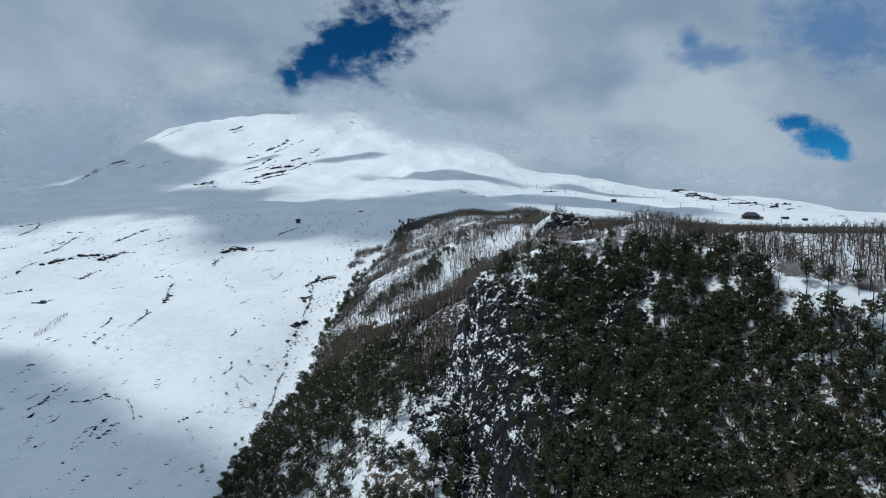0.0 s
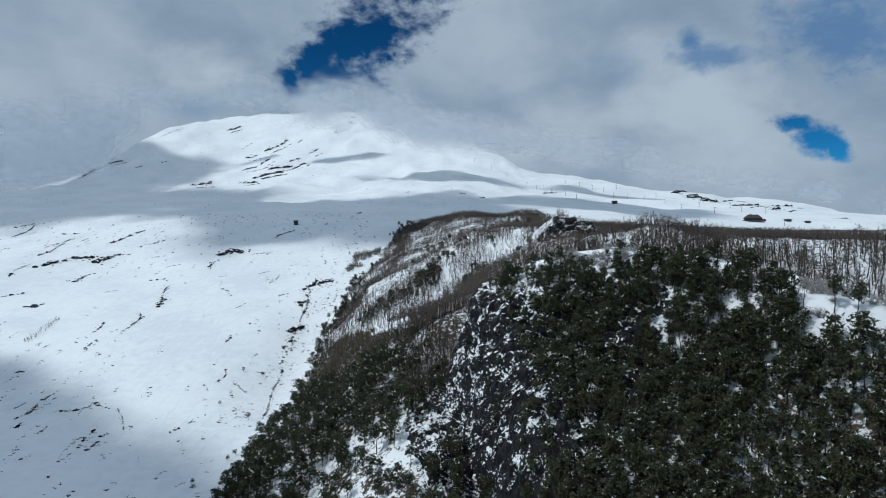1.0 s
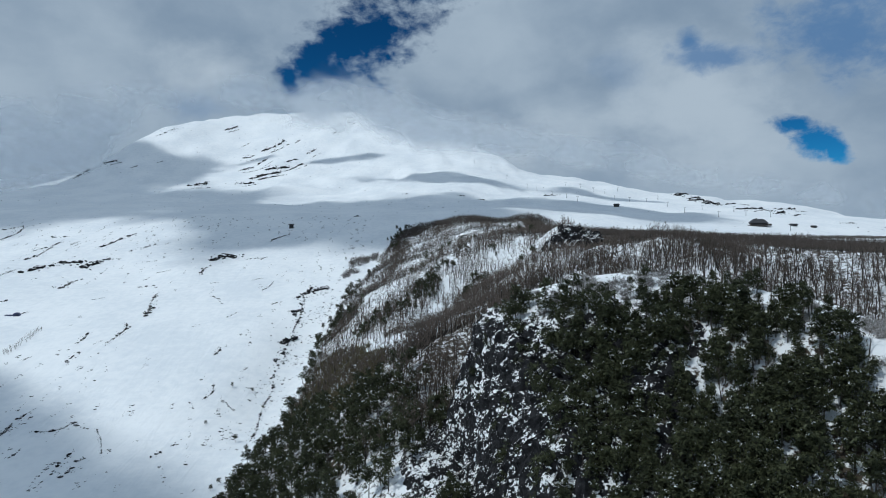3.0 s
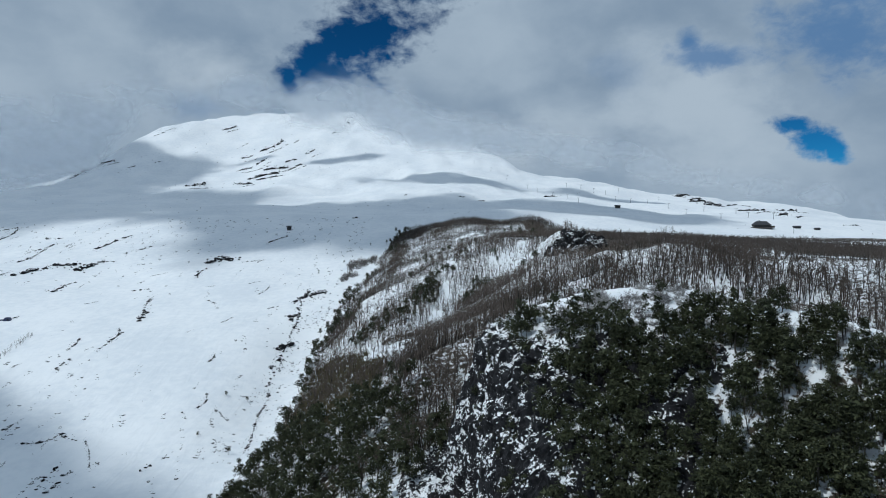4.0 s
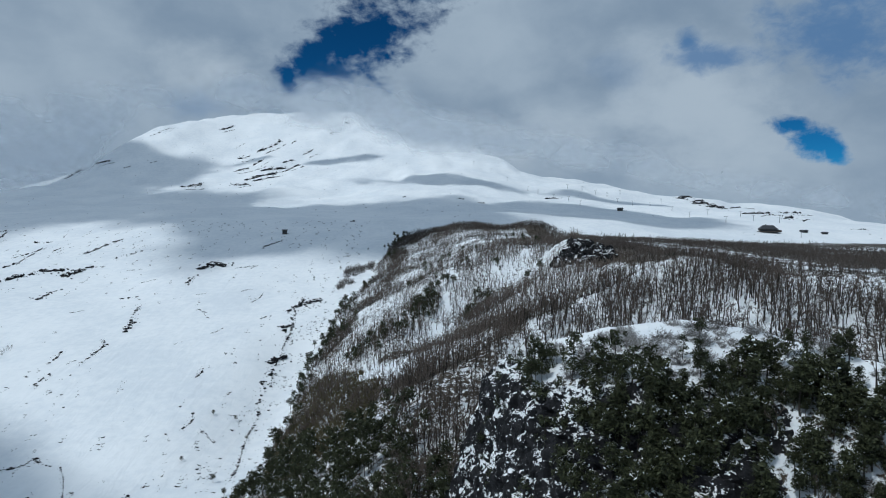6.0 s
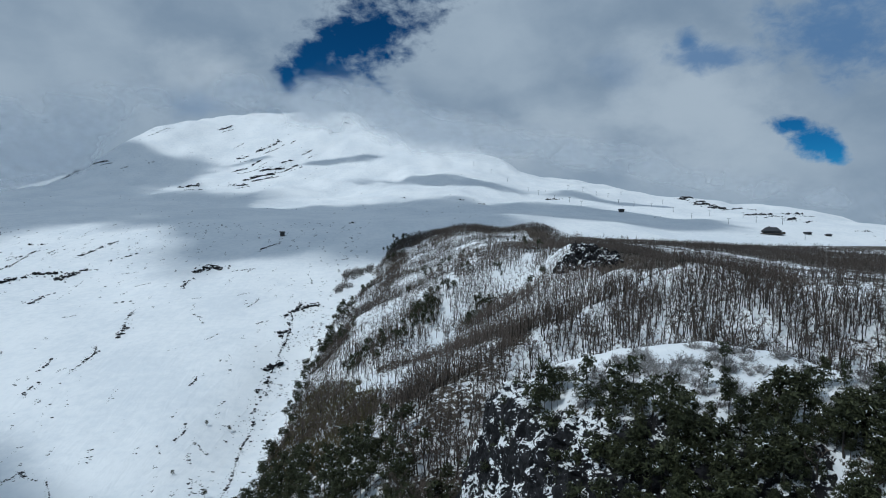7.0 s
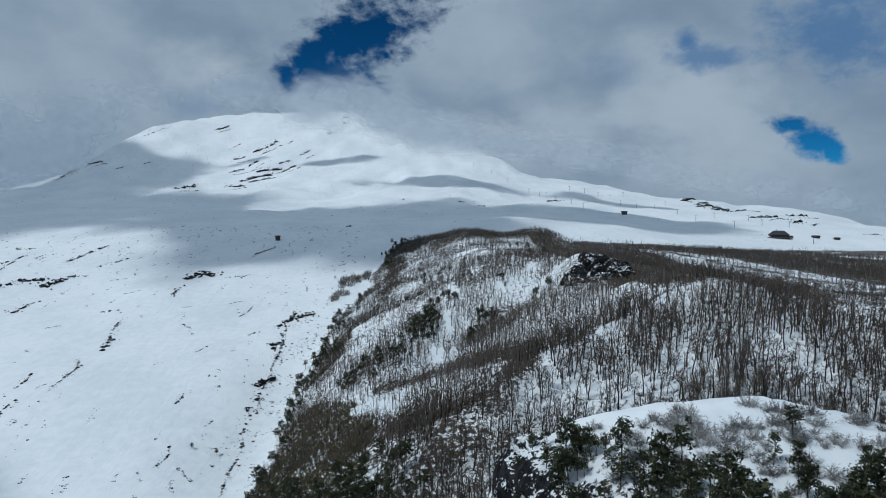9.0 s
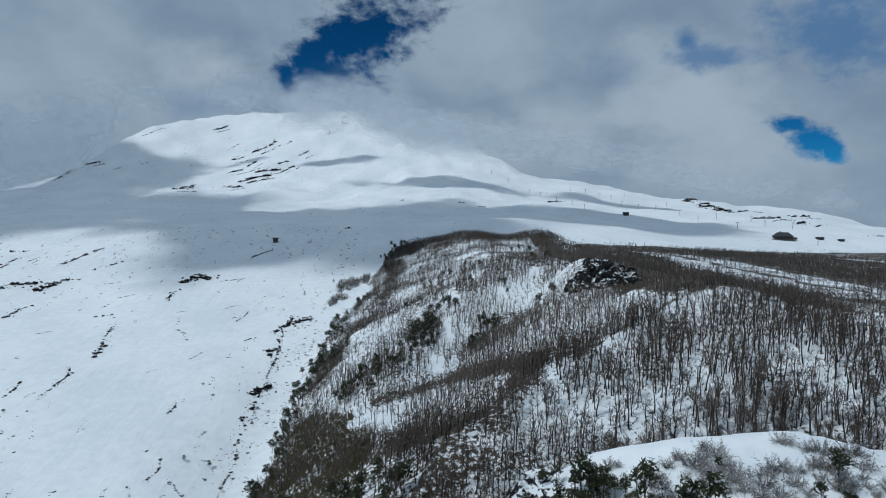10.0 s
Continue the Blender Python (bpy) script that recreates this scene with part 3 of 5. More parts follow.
def bare_tree_shape(seed, tall, limbs, branches, twigs, trunk, crown, slot, sides=5, steps=5, bushy=1.0):
    """A leafless tree: a crooked trunk that forks into rising limbs, branches and twigs."""
    slim = 1.0 if sides > 3 else 0.95
    rnd = random.Random(seed)
    path, radii = [Vector((0, 0, -0.5))], [0.029 * tall * slim]
    p, way = Vector((0, 0, 0)), Vector((rnd.uniform(-0.08, 0.08), rnd.uniform(-0.08, 0.08), 1)).normalized()
    for i in range(steps):
        if i:
            path.append(p.copy())
            radii.append(0.0235 * slim * tall * (1 - 0.72 * i / steps))
        way = (way + Vector((rnd.uniform(-0.15, 0.15), rnd.uniform(-0.15, 0.15), 0.12))).normalized()
        p = p + way * tall * 0.84 / steps
    path.append(p)
    radii.append(0.002 * tall)
    trunk.tube(path, radii, sides, 0)
    for i in range(limbs):
        k = 0.30 + 0.64 * (i + rnd.random() * 0.6) / limbs
        f = k * (len(path) - 1.001)
        j = int(f)
        start = path[j].lerp(path[j + 1], f - j)
        long = tall * rnd.uniform(0.24, 0.38) * (1.2 - 0.6 * k)
        out = lean_way(rnd, Vector((0, 0, 1)), rnd.uniform(24, 54))
        mid = start + out * long * 0.5
        bent = (out + Vector((0, 0, rnd.uniform(0.2, 0.7)))).normalized()
        end = mid + bent * long * 0.55
        r = 0.0086 * tall * (1.2 - 0.7 * k)
        if sides > 3:
            crown.tube([start, mid, end], [r, r * 0.7, r * 0.2], 3, slot)
        else:
            crown.tube([start, end], [r, 0], 3, slot)
        for b in range(branches):
            g = rnd.uniform(0.25, 1.0)
            q = start.lerp(end, g) if sides == 3 else start.lerp(mid, g * 2) if g < 0.5 else mid.lerp(end, g * 2 - 1)
            turn = lean_way(rnd, bent, rnd.uniform(20, 55))
            turn.z = abs(turn.z) * 0.8 + 0.25
            e = q + turn.normalized() * long * rnd.uniform(0.35, 0.62)
            crown.sliver(q, e, r * 0.6 * bushy ** 0.5, slot, rnd.uniform(0, 6))
            for t in range(twigs):
                w = q.lerp(e, rnd.uniform(0.2, 0.95))
                fine = lean_way(rnd, turn, rnd.uniform(20, 60))
                crown.sliver(w, w + fine * long * rnd.uniform(0.18, 0.38), r * (0.42 if sides > 3 else 0.62) * bushy, slot, rnd.uniform(0, 6))


def evergreen_shape(seed, tall, clumps, leaves, trunk, crown, slot, snow_slot, grow=1.0, sides=5):
    """A dark southern evergreen: a bare lower trunk and tiers of flat, ragged leaf clumps, some with snow on top."""
    rnd = random.Random(seed)
    path, radii = [Vector((0, 0, -0.8))], [0.026 * tall]
    p = Vector((0, 0, 0))
    for i in range(5):
        path.append(p.copy())
        radii.append(0.021 * tall * (1 - 0.8 * i / 5))
        p = p + Vector((rnd.uniform(-0.02, 0.02), rnd.uniform(-0.02, 0.02), 0.19)) * tall
    path.append(p)
    radii.append(0.002)
    trunk.tube(path, radii, sides, 0)
    wide = rnd.uniform(0.20, 0.31)
    flat = rnd.random() < 0.4                      # some carry an umbrella-shaped top
    for c in range(clumps):
        k = rnd.uniform(0.45 if flat else 0.10, 1.0) ** 0.85
        taper = 1.0 - (0.25 if flat else 0.62) * max(0, k - 0.35) / 0.65
        reach = wide * tall * taper * (0.55 + 0.45 * min(1, k / 0.4)) * rnd.uniform(0.2, 1.1)
        a = rnd.uniform(0, 2 * math.pi)
        centre = Vector((math.cos(a) * reach, math.sin(a) * reach, tall * (0.96 * k + 0.02) - reach * 0.08))
        if c % 3 == 0:
            crown.sliver(Vector((0, 0, centre.z - reach * 0.25)), centre, 0.006 * tall, slot)
        size = tall * rnd.uniform(0.05, 0.10)
        snowy = rnd.random() < 0.075
        for m in range(leaves):
            way = Vector((rnd.gauss(0, 1), rnd.gauss(0, 1), rnd.gauss(0, 0.7)))
            q = centre + way * size * 0.55
            edge = Vector((rnd.gauss(0, 1), rnd.gauss(0, 1), rnd.gauss(0, 0.8))).normalized() * size * rnd.uniform(0.28, 0.55) * grow
            other = Vector((rnd.gauss(0, 1), rnd.gauss(0, 1), rnd.gauss(0, 0.6))).normalized() * size * rnd.uniform(0.25, 0.45) * grow
            white = snowy and way.z > 0.0
            if white:
                edge, other = edge * 0.62, other * 0.62
            n0 = len(crown.points)
            crown.points += [q - edge, q + other, q + edge]
            crown.face(n0, n0 + 1, n0 + 2, slot=snow_slot if white else slot)


def shrub_shape(seed, wide, stems, crown, slot, snow_slot=None, stout=1.0):
    """A low, round, leafless shrub of many forking stems, with a little snow caught in it."""
    rnd = random.Random(seed)
    for i in range(stems):
        out = lean_way(rnd, Vector((0, 0, 1)), 80 * math.sqrt(rnd.random()))
        start = Vector((rnd.gauss(0, 0.12), rnd.gauss(0, 0.12), -0.04)) * wide
        long = wide * rnd.uniform(0.34, 0.58)
        mid, end = start + out * long * 0.55, start + out * long + Vector((0, 0, 0.10 * wide))
        crown.sliver(start, end, 0.015 * wide * stout, slot, rnd.uniform(0, 6))
        for b in range(5):
            w = mid.lerp(end, rnd.uniform(-0.4, 1))
            tip = w + lean_way(rnd, out, rnd.uniform(25, 70)) * long * rnd.uniform(0.2, 0.42)
            crown.sliver(w, tip, 0.012 * wide * stout, slot, rnd.uniform(0, 6))
            if snow_slot is not None and b < 2:
                q = w.lerp(tip, 0.6)
                e = Vector((rnd.gauss(0, 1), rnd.gauss(0, 1), 0)).normalized() * wide * 0.035
                n0 = len(crown.points)
                crown.points += [q - e, q + e.cross(Vector((0, 0, 1))) * 0.8, q + e, q + Vector((0, 0, 0.012 * wide))]
                crown.face(n0, n0 + 1, n0 + 2, slot=snow_slot)
                crown.face(n0, n0 + 2, n0 + 3, slot=snow_slot)


def scatter(name, label, category, shapes, mats, spots):
    """ONE mesh of many plants: rows of x, y, z, size, turn and kind."""
    co, fa, sl, base = [], [], [], 0
    for k, shape in enumerate(shapes):
        v, f, s = shape.arrays()
        rows = spots[spots[:, 5] == k]
        if not len(rows):
            continue
        c, t = np.cos(rows[:, 4])[:, None], np.sin(rows[:, 4])[:, None]
        size = rows[:, 3][:, None]
        pts = np.stack([(v[:, 0] * c - v[:, 1] * t) * size + rows[:, :1], (v[:, 0] * t + v[:, 1] * c) * size + rows[:, 1:2], v[:, 2] * size + rows[:, 2:3]], -1)
        co.append(pts.reshape(-1, 3))
        fa.append((f[None] + (np.arange(len(rows)) * len(v))[:, None, None] + base).reshape(-1, 3))
        sl.append(np.tile(s, len(rows)))
        base += len(rows) * len(v)
    co, fa, sl = np.concatenate(co), np.concatenate(fa), np.concatenate(sl)
    mesh = bpy.data.meshes.new(name)
    mesh.vertices.add(len(co))
    mesh.vertices.foreach_set("co", co.ravel().astype(np.float32))
    mesh.loops.add(fa.size)
    mesh.loops.foreach_set("vertex_index", fa.ravel().astype(np.int32))
    mesh.polygons.add(len(fa))
    mesh.polygons.foreach_set("loop_start", np.arange(0, fa.size, 3, dtype=np.int32))
    for m in mats:
        mesh.materials.append(m)
    mesh.polygons.foreach_set("material_index", sl.astype(np.int32))
    mesh.update(calc_edges=True)
    return tagged(new(name, mesh), label, category, kind="stuff")


def things(name, label, category, group, pairs, rows, parts=("trunk", "crown")):
    """Single plants with their parts: one of each kind is built, the others are copies."""
    first = {}
    for x, y, z, size, turn, kind in rows:
        m = pose(x, y, z, 0, 0, math.degrees(turn)) @ Matrix.Scale(size, 4)
        kind = int(kind)
        if kind not in first:
            ob = tagged(new(name), label, category, group)
            for pn, data in zip(parts, pairs[kind]):
                part(pn, data, ob)
            first[kind] = ob
            ob.matrix_basis = m
        else:
            ob = first[kind]
            made = copy_thing(ob, pose(x, y, z, 0, 0, math.degrees(turn)))
            made.scale = (size, size, size)


def seeds(rng, x0, x1, y0, y1, spacing, chance):
    """Jittered grid of places, kept with the chance that the function gives."""
    gx, gy = np.meshgrid(np.arange(x0, x1, spacing), np.arange(y0, y1, spacing))
    gx = gx.ravel() + rng.uniform(-0.5, 0.5, gx.size) * spacing
    gy = gy.ravel() + rng.uniform(-0.5, 0.5, gy.size) * spacing
    keep = rng.random(gx.size) < chance(gx, gy)
    return gx[keep], gy[keep]


def rows_for(rng, x, y, small, large, kinds, sink=0.25):
    return np.stack([x, y, height(x, y) - sink, rng.uniform(small, large, len(x)), rng.uniform(0, 6.28, len(x)), rng.integers(0, kinds, len(x))], -1)


rng = np.random.default_rng(5)
ridge = lambda x, y: hill_height(x, y) - slope_height(x, y)
crest = lambda x, y: knoll_height(x, y) - hill_height(x, y)


def above_rib(x, y):
    """How far north of the rib's foot a place lies."""
    return y - np.interp(x, (-63, -37, -21, -6, 4, 15, 26, 44, 58, 74, 90, 115), (392, 360, 349, 342, 330, 324, 345, 368, 366, 378, 390, 396))


def on_wood(x, y):
    """The spur's wooded ground."""
    return (ridge(x, y) > 1.0) & (x > foot_line(y) + 1.5) & (crest(x, y) < -1) & (y < 880) & (x < 0.78 * y + 8)


def front_chance(x, y):
    """Tall bare wood on the slope that faces the knoll."""
    clump = np.clip(0.80 + 0.65 * rough_wave(x, y, 17, 93, 3), 0.12, 1)
    west = soft(-30, -10, x)
    thin = 1 - 0.55 * soft(48, 72, x) * (1 - soft(112, 128, x)) * soft(362, 384, y)
    clearing = blobs(x, y, ((170, 362, 13, 22), (152, 372, 12, 7), (186, 338, 9, 16)))
    return on_wood(x, y) * (above_rib(x, y) < 2) * (outside(x, y, HILL) > -2) * clump * west * thin * np.where(clearing, 0.08, 1)


def upper_chance(x, y):
    """Small bare trees on the hillside above the rib."""
    clump = np.clip(0.72 + 0.8 * rough_wave(x, y, 26, 71, 3), 0.10, 1)
    crag = np.hypot((x - 92) / 15, (y - 466) / 11) < 1
    return on_wood(x, y) * (above_rib(x, y) > -2) * ((outside(x, y, HILL) > -4) | (x < 95)) * clump * ~crag * np.where(blobs(x, y, CHUTE), 0.07, 1)


def plateau_chance(x, y):
    patch = np.clip(0.95 + 0.35 * rough_wave(x, y, 30, 75, 2), 0, 1)
    return plateau_wood(x, y) * patch * (x < 0.78 * y + 8)


def edge_chance(x, y):
    """The dark wood along the spur's west edge and its skyline."""
    foot = np.clip(1.3 - (x - foot_line(y)) / 22, 0, 1) * soft(400, 520, y) * 0.7
    top = soft(745, 815, y + 20 * wave(x, y, 22, 16)) * (x > -60) * (x < 130)
    return on_wood(x, y) * np.maximum(np.maximum(dark_edge(x, y), foot), top) * np.clip(0.62 + 0.3 * soft(640, 720, y) + 0.75 * rough_wave(x, y, 20, 12, 2), 0.08, 1)


fx, fy = seeds(rng, -40, 250, 236, 402, 3.0, front_chance)
near = rows_for(rng, fx, fy, 0.58, 1.08, 5)
near[:, 3] *= 0.70 + 0.30 * soft(3, 26, outside(fx, fy, HILL))
near = near[np.argsort(np.hypot(near[:, 0] - 80, near[:, 1] - 260))]
ux, uy = seeds(rng, -100, 130, 318, 860, 2.75, upper_chance)
tops = rows_for(rng, ux, uy, 0.34, 0.78, 4)
tops[:, 3] *= 1.12 - 0.34 * soft(470, 640, uy)
px, py = seeds(rng, 95, 470, 300, 890, 3.8, plateau_chance)
ex, ey = seeds(rng, -105, 135, 400, 885, 2.7, edge_chance)
tx, ty = seeds(rng, -112, -72, 655, 770, 1.6, lambda x, y: blobs(x, y, ((-99, 736, 5, 14), (-87, 744, 8, 17), (-76, 752, 8, 13), (-100, 690, 5, 13), (-94, 702, 5, 8))) * 0.8)
sx, sy = seeds(rng, -322, -304, 474, 532, 2.0, lambda x, y: (beside(x, y, -311, 480, -316, 526) < 3.2) * 0.8)
belts = np.concatenate([rows_for(rng, px, py, 0.55, 1.05, 4), rows_for(rng, ex, ey, 0.55, 1.15, 4), rows_for(rng, tx, ty, 0.5, 0.85, 4), rows_for(rng, sx, sy, 0.35, 0.65, 4)])
ox, oy = seeds(rng, -85, 120, 300, 430, 1.7, lambda x, y: (np.maximum(on_band(x, y, UPPER_BAND), on_band(x, y, LOWER_BAND)) > 0.25 * wave(x, y, 12, 44)) * on_wood(x, y) * 0.85)
band = rows_for(rng, ox, oy, 0.42, 0.82, 4)
band[:, 3] *= 0.5 + 0.5 * (1 - soft(62, 92, ox))

pairs = []
for k in range(5):
    t, c = Shape(), Shape()
    bare_tree_shape(100 + k, 13.0, 11, 6, 7, t, c, 0)
    pairs.append((t.mesh("trunk", M_BARK), c.mesh("crown", M_TWIG)))
things("bare_tree", "leafless grey-brown beech tree standing in snow", "tree", "bare trees on the hill", pairs, near[:300])
shapes = []
for k in range(5):
    s = Shape()
    bare_tree_shape(200 + k, 13.0, 8, 3, 4, s, s, 1, 3, 4, 1.7)
    shapes.append(s)
scatter("bare_trees", "leafless grey-brown beech wood on the snowy hillside", "woodland", shapes, (M_BARK, M_TWIG), near[300:])
shapes = []
for k in range(4):
    s = Shape()
    bare_tree_shape(300 + k, 12.0, 5, 3, 2, s, s, 1, 3, 2, 2.6)
    shapes.append(s)
gx, gy = seeds(rng, 20, 110, 90, 190, 4.2, lambda x, y: 0.22 * (outside(x, y, KNOLL) < 40) * (y < 172) * (knoll_height(x, y) > slope_height(x, y)))
tops = np.concatenate([tops, rows_for(rng, gx, gy, 0.4, 0.7, 4)])
scatter("bare_trees", "leafless wood on the upper hillside and the knoll", "woodland", shapes, (M_BARK, M_TWIG), tops)
shapes = []
for k in range(4):
    s = Shape()
    bare_tree_shape(350 + k, 6.8, 5, 2, 2, s, s, 1, 3, 2, 7.5)
    shapes.append(s)
scatter("bare_trees", "low dense dark leafless wood covering the plateau", "woodland", shapes, (M_BARK, M_BRUSH), belts)
scatter("bare_trees", "dense brown leafless wood along the crest of a rib", "woodland", shapes, (M_BARK, M_RIB), band)

def pine_edge(x):
    """Where the evergreens of the knoll end below its snowy crest."""
    return np.interp(x, (10, 18, 25, 32, 38, 47, 54, 60, 66, 70, 72, 75.5, 78.5, 83, 90, 110), (224, 217, 207, 195, 187, 182, 178, 177, 178, 176, 172, 163, 144, 138, 132, 120))


def pine_chance(x, y):
    k = outside(x, y, KNOLL)
    on_knoll = (crest(x, y) > -3) & (knoll_height(x, y) > slope_height(x, y))
    face = np.where(on_knoll & (y < pine_edge(x) + 2.5 * wave(x, y, 7, 3)), np.clip(0.86 + 0.14 * soft(165, 150, y) + 0.5 * rough_wave(x, y, 11, 81, 2), 0.62 + 0.25 * soft(165, 145, y), 1), 0)
    face = np.where(x > 0.78 * y, 0, np.maximum(face, 0.97 * blobs(x, y, ((58, 167, 5, 5), (66, 150, 5, 4)), 0.2)))
    cliff = (x < 22 + 4 * wave(x, y, 11, 9)) & (y > 176) & (k > 4)
    face = np.where(cliff, face * np.clip(0.32 + 0.9 * wave(x, y, 8, 19), 0.03, 0.7), face)
    return np.where(blobs(x, y, KNOLL_SNOW, 0.25), face * 0.12, face)


def flank_chance(x, y):
    low = (ridge(x, y) > -3) & (crest(x, y) < 4) & (x > foot_line(y) + 1)
    upper = np.interp(x, (-92, -70, -50, -30, -11, 2, 20), (372, 360, 340, 320, 296, 280, 268))
    face = np.clip(0.25 + (upper - y + 14 * wave(x, y, 22, 4)) / 50, 0, 0.95) * (y < upper + 6) * np.clip(1 - (x + 2) / 18, 0, 1)
    rim = np.clip(1 - (x - foot_line(y)) / 12, 0, 1) * 0.5 * (y > 330) * (y < 620)
    keep = np.maximum(face * np.clip(0.85 + 0.55 * rough_wave(x, y, 26, 91, 2), 0, 1), rim)
    return np.where(low, np.where(blobs(x, y, FLANK_SNOW), keep * 0.06, keep), 0)


kx, ky = seeds(rng, 6, 132, 40, 230, 2.9, pine_chance)
mx, my = seeds(rng, 20, 128, 60, 212, 2.4, lambda x, y: pine_chance(x, y) * (0.65 + 0.35 * soft(158, 145, y)))
lx, ly = seeds(rng, -120, 14, 150, 640, 3.6, flank_chance)
# single trees: on the knoll's snow, on the hillside and on the open slope (place, height)
CREST = np.array([(20, 214, 5), (22, 210, 5.2), (24, 208, 4.8), (26, 206, 5), (18, 219, 4.4), (16, 222, 4), (52, 195, 6.2), (66, 187, 6.0), (72, 181, 6.0), (47, 191, 5.2), (49, 188, 5.5), (39, 203, 2.8), (25, 208, 4), (28, 207, 4.2), (22, 212, 3.4), (58, 187, 4.4), (62, 184, 6.2), (69, 186, 5.4), (74, 181, 6.4),
                  (83, 144, 8.2), (86, 141, 6.5), (91, 138, 6), (88, 143, 4.5), (78, 158, 3), (80, 163, 4.2), (34, 196, 3.2)])
HILLSIDE = ((-9, 500, 7, 20), (-8, 484, 6, 12), (-21, 478, 5, 6), (-26, 443, 6, 7), (-44, 445, 7, 8), (-50, 441, 5, 5), (-37, 439, 4, 4), (29, 482, 4, 8), (24, 466, 4, 5), (14, 457, 5, 6), (6, 513, 3, 4), (-5, 610, 4, 3), (62, 487, 3, 3), (-72, 534, 4, 6),
            (-88, 545, 5, 6), (-97, 530, 4, 5), (-68, 655, 4, 4), (-80, 600, 5, 5), (19, 541, 3, 3), (40, 521, 3, 3), (74, 572, 4, 3), (70, 680, 4, 2), (-18, 640, 4, 3), (-52, 752, 5, 5), (-60, 815, 5, 9), (-52, 848, 6, 9), (-14, 560, 8, 3), (20, 600, 8, 3))
hx = np.concatenate([rng.normal(x, r, int(n * 1.5)) for x, y, r, n in HILLSIDE])
hy = np.concatenate([rng.normal(y, r * 1.3, int(n * 1.5)) for x, y, r, n in HILLSIDE])
SLOPE = np.array([(-134, 388), (-123, 441), (-136, 440), (-111, 369), (-104, 313), (-102, 318), (-130, 713), (-100, 352), (-112, 425), (-112, 290), (-87, 823), (-108, 745), (-101, 734)], float)
knoll_rows = rows_for(rng, kx, ky, 0.48, 1.1, 6, 0.4)
knoll_rows[:, 3] *= 1 - (0.34 + 0.1 * soft(44, 56, kx)) * soft(-28, -7, ky - pine_edge(kx))
crest_rows = rows_for(rng, CREST[:, 0], CREST[:, 1], 1, 1, 6, 0.3)
crest_rows[:, 3] = CREST[:, 2] / 9.5
evergreen = np.concatenate([knoll_rows, crest_rows, rows_for(rng, mx, my, 0.5, 1.05, 6, 0.4), rows_for(rng, lx, ly, 0.65, 1.2, 6, 0.4),
                            rows_for(rng, hx, hy, 0.5, 1.0, 6, 0.3), rows_for(rng, SLOPE[:, 0], SLOPE[:, 1], 0.35, 0.62, 6, 0.9)])
evergreen = evergreen[np.argsort(np.hypot(evergreen[:, 0] - 60, evergreen[:, 1] - 168))]
pairs = []
for k in range(6):
    t, c = Shape(), Shape()
    evergreen_shape(400 + k, 9.5, 64, 18, t, c, 0, 1, 1.3)
    pairs.append((t.mesh("trunk", M_PINE_BARK), c.mesh("crown", M_LEAF, M_SNOW)))
things("evergreen_tree", "dark green evergreen tree dusted with snow", "tree", "evergreens on the knoll", pairs, evergreen[:300])
shapes = []
for k in range(6):
    s = Shape()
    evergreen_shape(500 + k, 9.5, 32, 12, s, s, 1, 2, 1.65, 3)
    shapes.append(s)
scatter("evergreen_trees", "dark green evergreen wood on the lower hillside", "woodland", shapes, (M_PINE_BARK, M_LEAF, M_SNOW), evergreen[300:])


# ---- rocks ----
def stone_arrays(seed, cut=2):
    """An angular lump of rock about one metre across."""
    rnd = random.Random(seed)
    bm = bmesh.new()
    bmesh.ops.create_icosphere(bm, subdivisions=cut, radius=0.5)
    cuts = [(Vector((rnd.gauss(0, 1), rnd.gauss(0, 1), rnd.gauss(0, 0.8))).normalized(), rnd.uniform(0.22, 0.40)) for _ in range(9)]
    for v in bm.verts:
        for way, far in cuts:
            over = v.co.dot(way) - far
            if over > 0:
                v.co -= way * over
        v.co += Vector(noise.noise_vector(v.co * 3.1 + Vector((seed, 0, 0)))) * 0.05
    pts = np.array([tuple(v.co) for v in bm.verts])
    tris = np.array([[v.index for v in f.verts] for f in bm.faces])
    bm.free()
    return pts, tris


def stone_meshes(cut):
    made = []
    for k in range(8):
        pts, tris = stone_arrays(k, cut)
        me = bpy.data.meshes.new("stone")
        me.from_pydata(pts.tolist(), [], tris.tolist())
        me.materials.append(M_ROCK)
        made.append(me)
    return made


STONE_MESHES, FAR_STONES, CRAG_STONES = stone_meshes(2), stone_meshes(1), stone_meshes(2)
for me in CRAG_STONES[::3]:                        # some of the crag's blocks hold snow
    me.materials[0] = M_CLIFF


